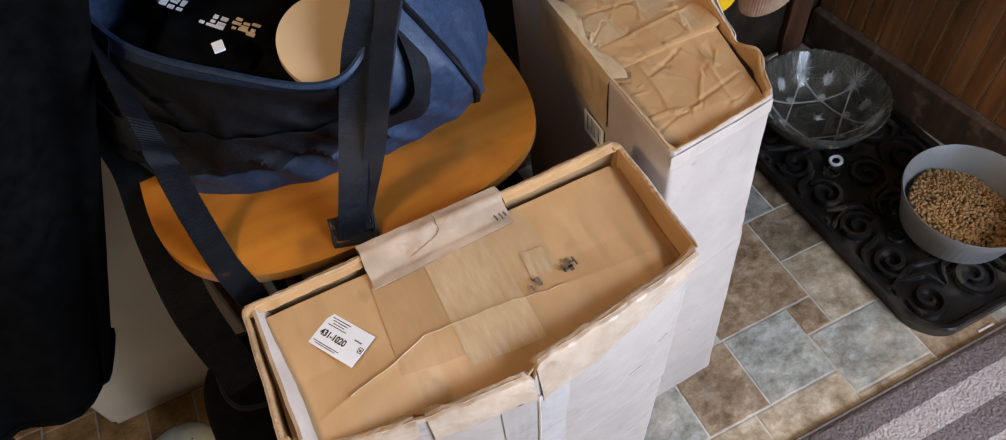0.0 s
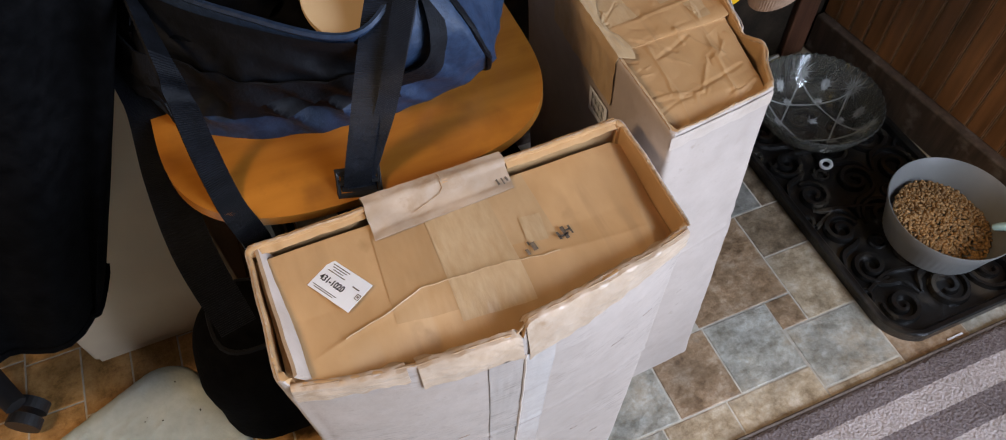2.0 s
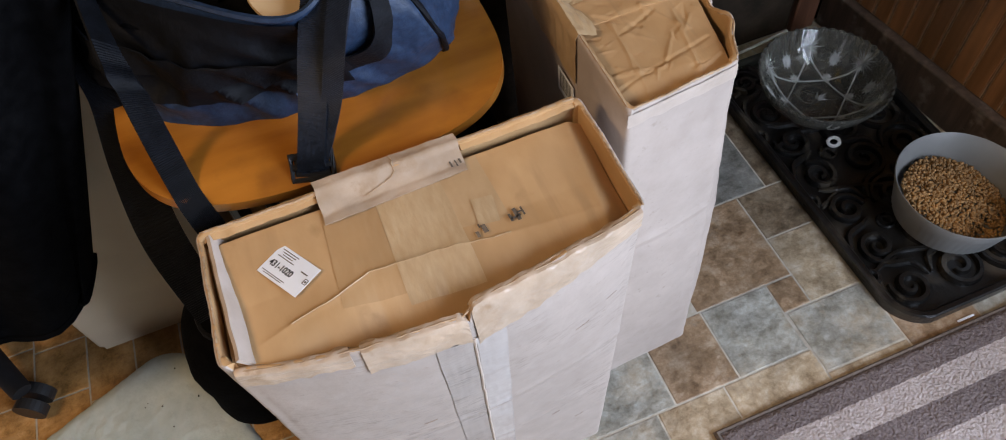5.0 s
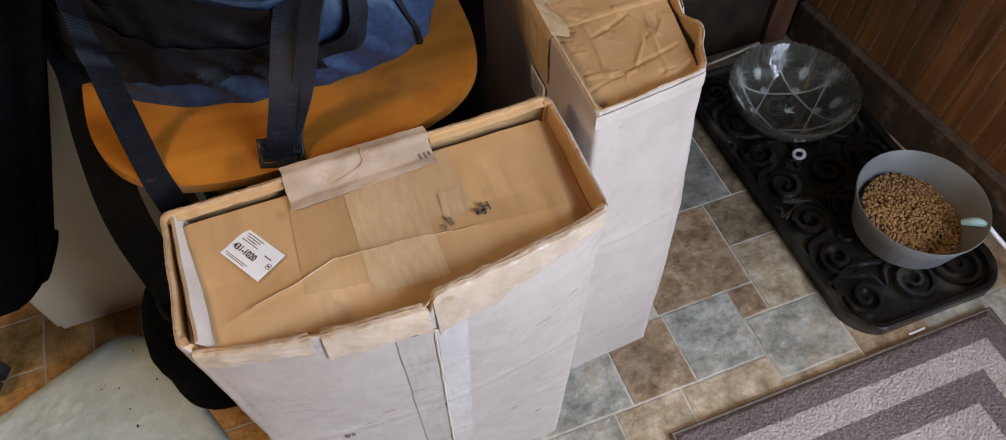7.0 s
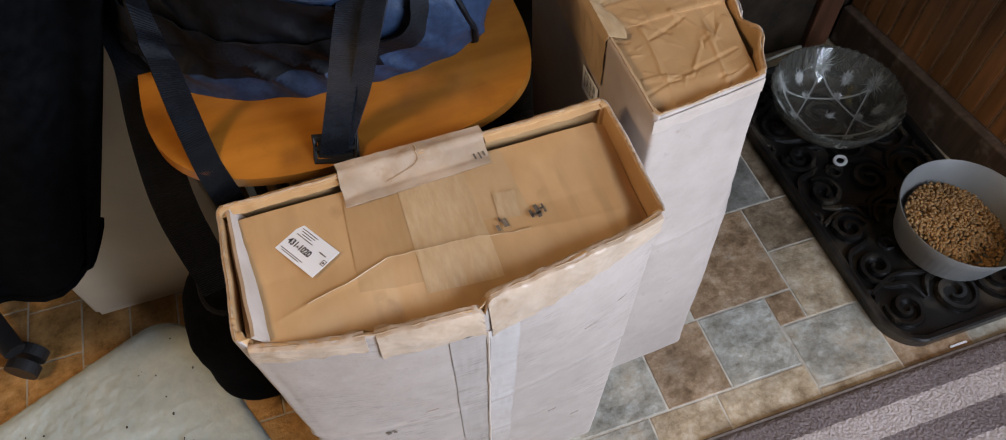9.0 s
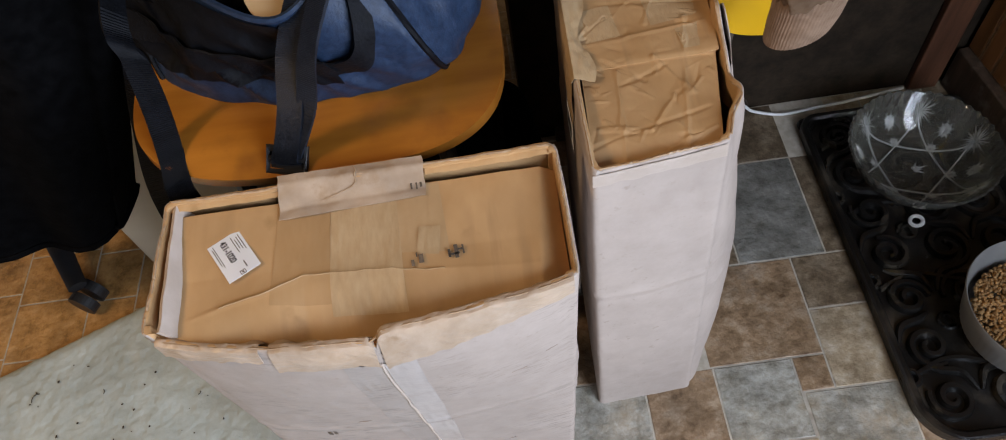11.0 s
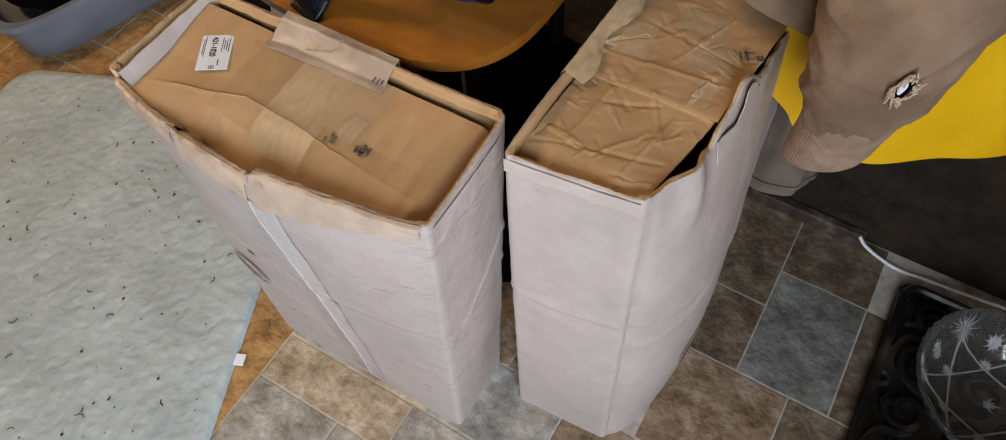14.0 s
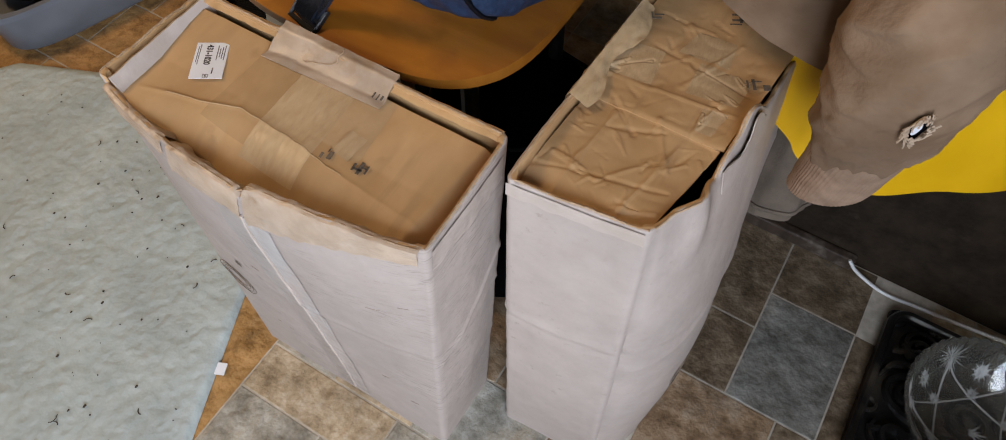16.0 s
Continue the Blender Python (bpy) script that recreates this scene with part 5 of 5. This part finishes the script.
part("body", grid_bm(fleece_fn, 230, 160), FELT, fleece, "matted pale fleece", smooth=True)
part("care_tag", box_bm(0.570, -0.002, 0.004, 0.590, 0.014, 0.006), PAPER, fleece, "small white sewn-in tag")
rng = random.Random(17)
specks = thing("specks", "dark hair, lint and crumbs scattered on the mat", "debris", kind="stuff")
bmd = bmesh.new()
TM = pose(-0.245, 0.795, 0, 0, 0, -67)
for k in range(170):
    x, y = rng.uniform(0.05, 0.95), -rng.uniform(0.03, 0.64)
    p = TM @ Vector((x, y, 0.0165))
    if k % 6 == 0:
        a, ln_ = rng.uniform(0, 6.28), rng.uniform(0.006, 0.016)
        t_ = tube_bm([p + Vector((ln_ * q / 4 * math.cos(a + q * 0.25), ln_ * q / 4 * math.sin(a + q * 0.25), 0)) for q in range(5)], 0.0009, 4)
        me_ = bpy.data.meshes.new("tmp")
        t_.to_mesh(me_)
        t_.free()
        bmd.from_mesh(me_)
        bpy.data.meshes.remove(me_)
    else:
        bmesh.ops.create_icosphere(bmd, subdivisions=1, radius=rng.uniform(0.0008, 0.0024), matrix=Matrix.Translation(p) @ Matrix.Diagonal((1, rng.uniform(0.5, 1.8), 0.5, 1)))
part("lint", bmd, DEBRIS, specks)

# ---- hanging clothes ----
jacket = thing("jacket", "brown canvas work jacket with a torn sleeve hanging by the wall", "jacket")
SLEEVE = [((0.660, 0.600, 0.680), 0.043), ((0.657, 0.600, 0.72), 0.050), ((0.655, 0.602, 0.77), 0.056), ((0.657, 0.612, 0.83), 0.063), ((0.675, 0.665, 0.95), 0.08), ((0.72, 0.82, 1.2), 0.09), ((0.74, 0.93, 1.32), 0.06)]


def sleeve_fn(u, v, lift=0.0):
    s = v * (len(SLEEVE) - 1)
    i = min(int(s), len(SLEEVE) - 2)
    t = s - i
    c, r = lerp(Vector(SLEEVE[i][0]), Vector(SLEEVE[i + 1][0]), t), lerp(SLEEVE[i][1], SLEEVE[i + 1][1], t)
    a = 2 * math.pi * u
    r += lift + 0.005 * nz(math.cos(a) * 1.5, math.sin(a) * 1.5, v * 9, 1, 3) - 0.007 * abs(nz(math.cos(a) * 1.6, math.sin(a) * 1.6, v * 10, 1, 6)) + 0.004 + 0.0012 * nz(math.cos(a) * 6, math.sin(a) * 6, v * 50, 1, 9)
    x, y = c.x + r * math.cos(a), c.y + 0.75 * r * math.sin(a)
    z = c.z + 0.53 * r * math.cos(a) - (0.016 * (1 - v * 8) * (nz(u * 9, 0, 0, 1, 5) + 0.5 * nz(u * 40, 0, 0, 1, 7)) if v < 0.12 else 0)
    return (x, y, z)


part("sleeve", grid_bm(sleeve_fn, 110, 150, close_u=True), JACKET, jacket, "worn brown canvas sleeve", smooth=True)


def cuff_fn(u, v):
    a = 2 * math.pi * u
    c, r = lerp(Vector((0.648, 0.600, 0.612)), Vector((0.658, 0.600, 0.695)), v), lerp(0.034, 0.040, v) + 0.0004 * math.cos(60 * a) + 0.003 * nz(u * 4, v * 3, 0, 1, 2)
    return (c.x + r * math.cos(a), c.y + 0.8 * r * math.sin(a), c.z + 0.4 * r * math.cos(a))


part("cuff", grid_bm(cuff_fn, 184, 14, close_u=True), KNIT, jacket, "ribbed brown knit cuff", smooth=True)


def on_sleeve(u, v, lift):
    return Vector(sleeve_fn(u, v, lift))


HU, HV = 0.80, 0.245
# a black patch laid on the uncut sleeve paints the shade inside the hole
hole = part("hole", grid_bm(lambda u, v: on_sleeve(HU + 0.014 * v * math.cos(2 * math.pi * u), HV + 0.046 * v * (1 + 0.3 * math.sin(6 * math.pi * u)) * math.sin(2 * math.pi * u), 0.0025), 30, 4, close_u=True), BLACK_CLOTH, jacket, "frayed hole with white lining, its dark inside a flat patch")
part("lining", grid_bm(lambda u, v: on_sleeve(HU - 0.004 + 0.006 * v * math.cos(2 * math.pi * u), HV + 0.026 * v * math.sin(2 * math.pi * u), 0.004), 20, 3, close_u=True), LINING, hole)
rng = random.Random(31)
for k in range(64):
    a = rng.uniform(0, 6.28)
    p0 = on_sleeve(HU + 0.015 * math.cos(a), HV - 0.004 + 0.046 * math.sin(a), 0.003)
    p1 = on_sleeve(HU + rng.uniform(0.008, 0.030) * math.cos(a + 0.4), HV - 0.006 + rng.uniform(0.02, 0.07) * math.sin(a + 0.4), 0.007)
    part("thread", tube_bm([p0, (p0 + p1) / 2 + Vector((0, -0.002, 0.001)), p1], 0.0008, 4), THREAD, hole)


def body_fn(u, v):
    # waistband hem bowed over the carton, body rising to the wall
    x = lerp(0.40, 0.655, u) + 0.12 * v
    hem = 0.735 - 0.085 * u ** 0.8
    z = hem + (0.05 * min(1, v / 0.12) if v < 0.12 else 0.05 + 0.6 * (v - 0.12))
    bulge_ = 0.035 * math.sin(math.pi * min(1, max(0, (v - 0.12) / 0.5))) if v > 0.12 else 0
    y = 0.70 - 0.03 * math.sin(math.pi * u) + 0.27 * max(0, v - 0.12) - bulge_ + 0.012 * nz(u * 5, v * 4, 0, 1, 8)
    return (x, y, z)


part("body", thicken(grid_bm(body_fn, 50, 60), 0.006), JACKET, jacket, "brown canvas body with a broad hem", smooth=True)
part("hem_seam", tube_bm([Vector(body_fn(k / 40, 0.115)) + Vector((0, -0.003, 0)) for k in range(41)], 0.0022, 5), KNIT, jacket, smooth=True)

vest = thing("yellow_vest", "bright yellow vinyl garment hanging behind the jacket", "garment")
VPATH = smooth_path([(0.565, 0.715, 0.55), (0.60, 0.70, 0.535), (0.625, 0.70, 0.513), (0.694, 0.722, 0.493), (0.76, 0.765, 0.497), (0.83, 0.80, 0.50), (0.95, 0.90, 0.52), (1.02, 0.97, 0.53)], 60)


def vest_fn(u, v):
    p = VPATH[round(u * 60)]
    return (p.x + 0.02 * v, lerp(p.y, min(0.98, p.y + 0.2), v * v) + 0.008 * math.sin(9 * u + 3 * v), lerp(p.z, 1.2, v))


part("body", thicken(grid_bm(vest_fn, 60, 30), 0.003), YELLOW, vest, "smooth yellow vinyl", smooth=True)
part("snap", tube_bm([Vector((0.86, 0.815, 0.62)), Vector((0.862, 0.808, 0.62))], 0.006, 12), BLACK_METAL, vest, "dark metal snap")

trousers = thing("work_trousers", "grey-brown cloth trouser leg hanging by the wall", "trousers")


def leg_fn(u, v):
    a = 2 * math.pi * u
    r = 0.042 + 0.02 * v
    return (0.618 + 0.05 * v + r * math.cos(a) + 0.004 * math.sin(5 * a + 6 * v), 0.80 + 0.12 * v + 0.7 * r * math.sin(a), lerp(0.305, 1.15, v) + 0.012 * math.cos(a))


part("leg", grid_bm(leg_fn, 40, 30, close_u=True), GREY_CLOTH, trousers, "grey-brown cloth", smooth=True)
part("hem", tube_bm([Vector(leg_fn(k / 40, 0.02)) for k in range(40)], 0.004, 6, close=True), GREY_CLOTH, trousers, smooth=True)

# ---- floor tiles: known ones near the cartons, then a regular filling further off ----
# kinds 4 and 5 paint the corner's shade into the tiles behind the cartons
KNOWN = [(0.455, 0.20, 0.573, 0.345, 1), (0.573, 0.20, 0.735, 0.345, 1), (0.735, 0.30, 0.885, 0.416, 0), (0.735, 0.20, 0.885, 0.30, 1), (0.885, 0.20, 1.02, 0.416, 2),
         (0.49, 0.345, 0.605, 0.475, 2), (0.605, 0.345, 0.732, 0.475, 0), (0.732, 0.416, 0.785, 0.475, 2), (0.785, 0.416, 0.95, 0.554, 1), (0.60, 0.475, 0.785, 0.655, 2),
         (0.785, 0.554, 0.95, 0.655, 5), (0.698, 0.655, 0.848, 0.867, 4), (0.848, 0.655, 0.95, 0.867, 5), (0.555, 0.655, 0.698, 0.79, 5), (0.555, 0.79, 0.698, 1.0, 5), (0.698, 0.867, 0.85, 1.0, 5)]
KNOWN2 = [(0.03, 0.262, 0.277, 0.345, 1), (0.03, 0.12, 0.188, 0.262, 0), (0.188, 0.12, 0.30, 0.262, 0), (0.30, 0.12, 0.455, 0.262, 0), (0.277, 0.262, 0.455, 0.345, 0),
          (0.03, 0.345, 0.15, 0.475, 0), (0.15, 0.345, 0.30, 0.475, 1), (0.30, 0.345, 0.49, 0.475, 0), (-0.17, 0.0, 0.03, 0.475, 3)]
ZONE = [(-0.17, 0.12, 0.49, 0.475), (0.455, 0.20, 0.95, 1.0)]


def tile(x0, y0, x1, y1, kind):
    g, h, b = 0.0016, 0.0, 0.0012
    vs, fs = [], [(0, 1, 2, 3)]
    for inset, z in ((g + b, 0.0), (g, -0.0006), (g, -0.004)):
        vs += [(x0 + inset, y0 + inset, z), (x1 - inset, y0 + inset, z), (x1 - inset, y1 - inset, z), (x0 + inset, y1 - inset, z)]
    for r in (0, 4):
        fs += [(r + k, r + 4 + k, r + 4 + (k + 1) % 4, r + (k + 1) % 4) for k in range(4)]
    me = bpy.data.meshes.new("tile")
    me.from_pydata(vs, [], fs)
    me.materials.append(TILES[kind])
    ob = new("tile", me)
    ob.parent = floor


for t_ in (*KNOWN, *KNOWN2):
    tile(*t_)
rng = random.Random(12)


def fill(x0, y0, x1, y1, depth):
    w, h = x1 - x0, y1 - y0
    for zx0, zy0, zx1, zy1 in ZONE:
        if x0 >= zx0 - 1e-4 and x1 <= zx1 + 1e-4 and y0 >= zy0 - 1e-4 and y1 <= zy1 + 1e-4:
            return
    if max(w, h) > 0.2 or (max(w, h) > 0.15 and rng.random() < 0.5):
        f = rng.choice((0.36, 0.5, 0.64))
        if w > h:
            fill(x0, y0, x0 + f * w, y1, depth + 1), fill(x0 + f * w, y0, x1, y1, depth + 1)
        else:
            fill(x0, y0, x1, y0 + f * h, depth + 1), fill(x0, y0 + f * h, x1, y1, depth + 1)
        return
    kind = 3 if x1 < 0.05 else rng.choice((0, 1, 1, 2))
    tile(x0, y0, x1, y1, kind)


for r in ((-1.25, -0.4, -0.17, 0.475), (-1.25, 0.475, 0.455, 1.5), (-0.17, -0.4, 0.455, 0.12), (0.455, -0.4, 1.25, 0.20), (0.95, 0.416, 1.25, 1.0), (1.02, 0.20, 1.25, 0.416), (0.455, 0.475, 0.555, 1.0), (0.85, 0.867, 0.95, 1.0)):
    fill(*r, 0)
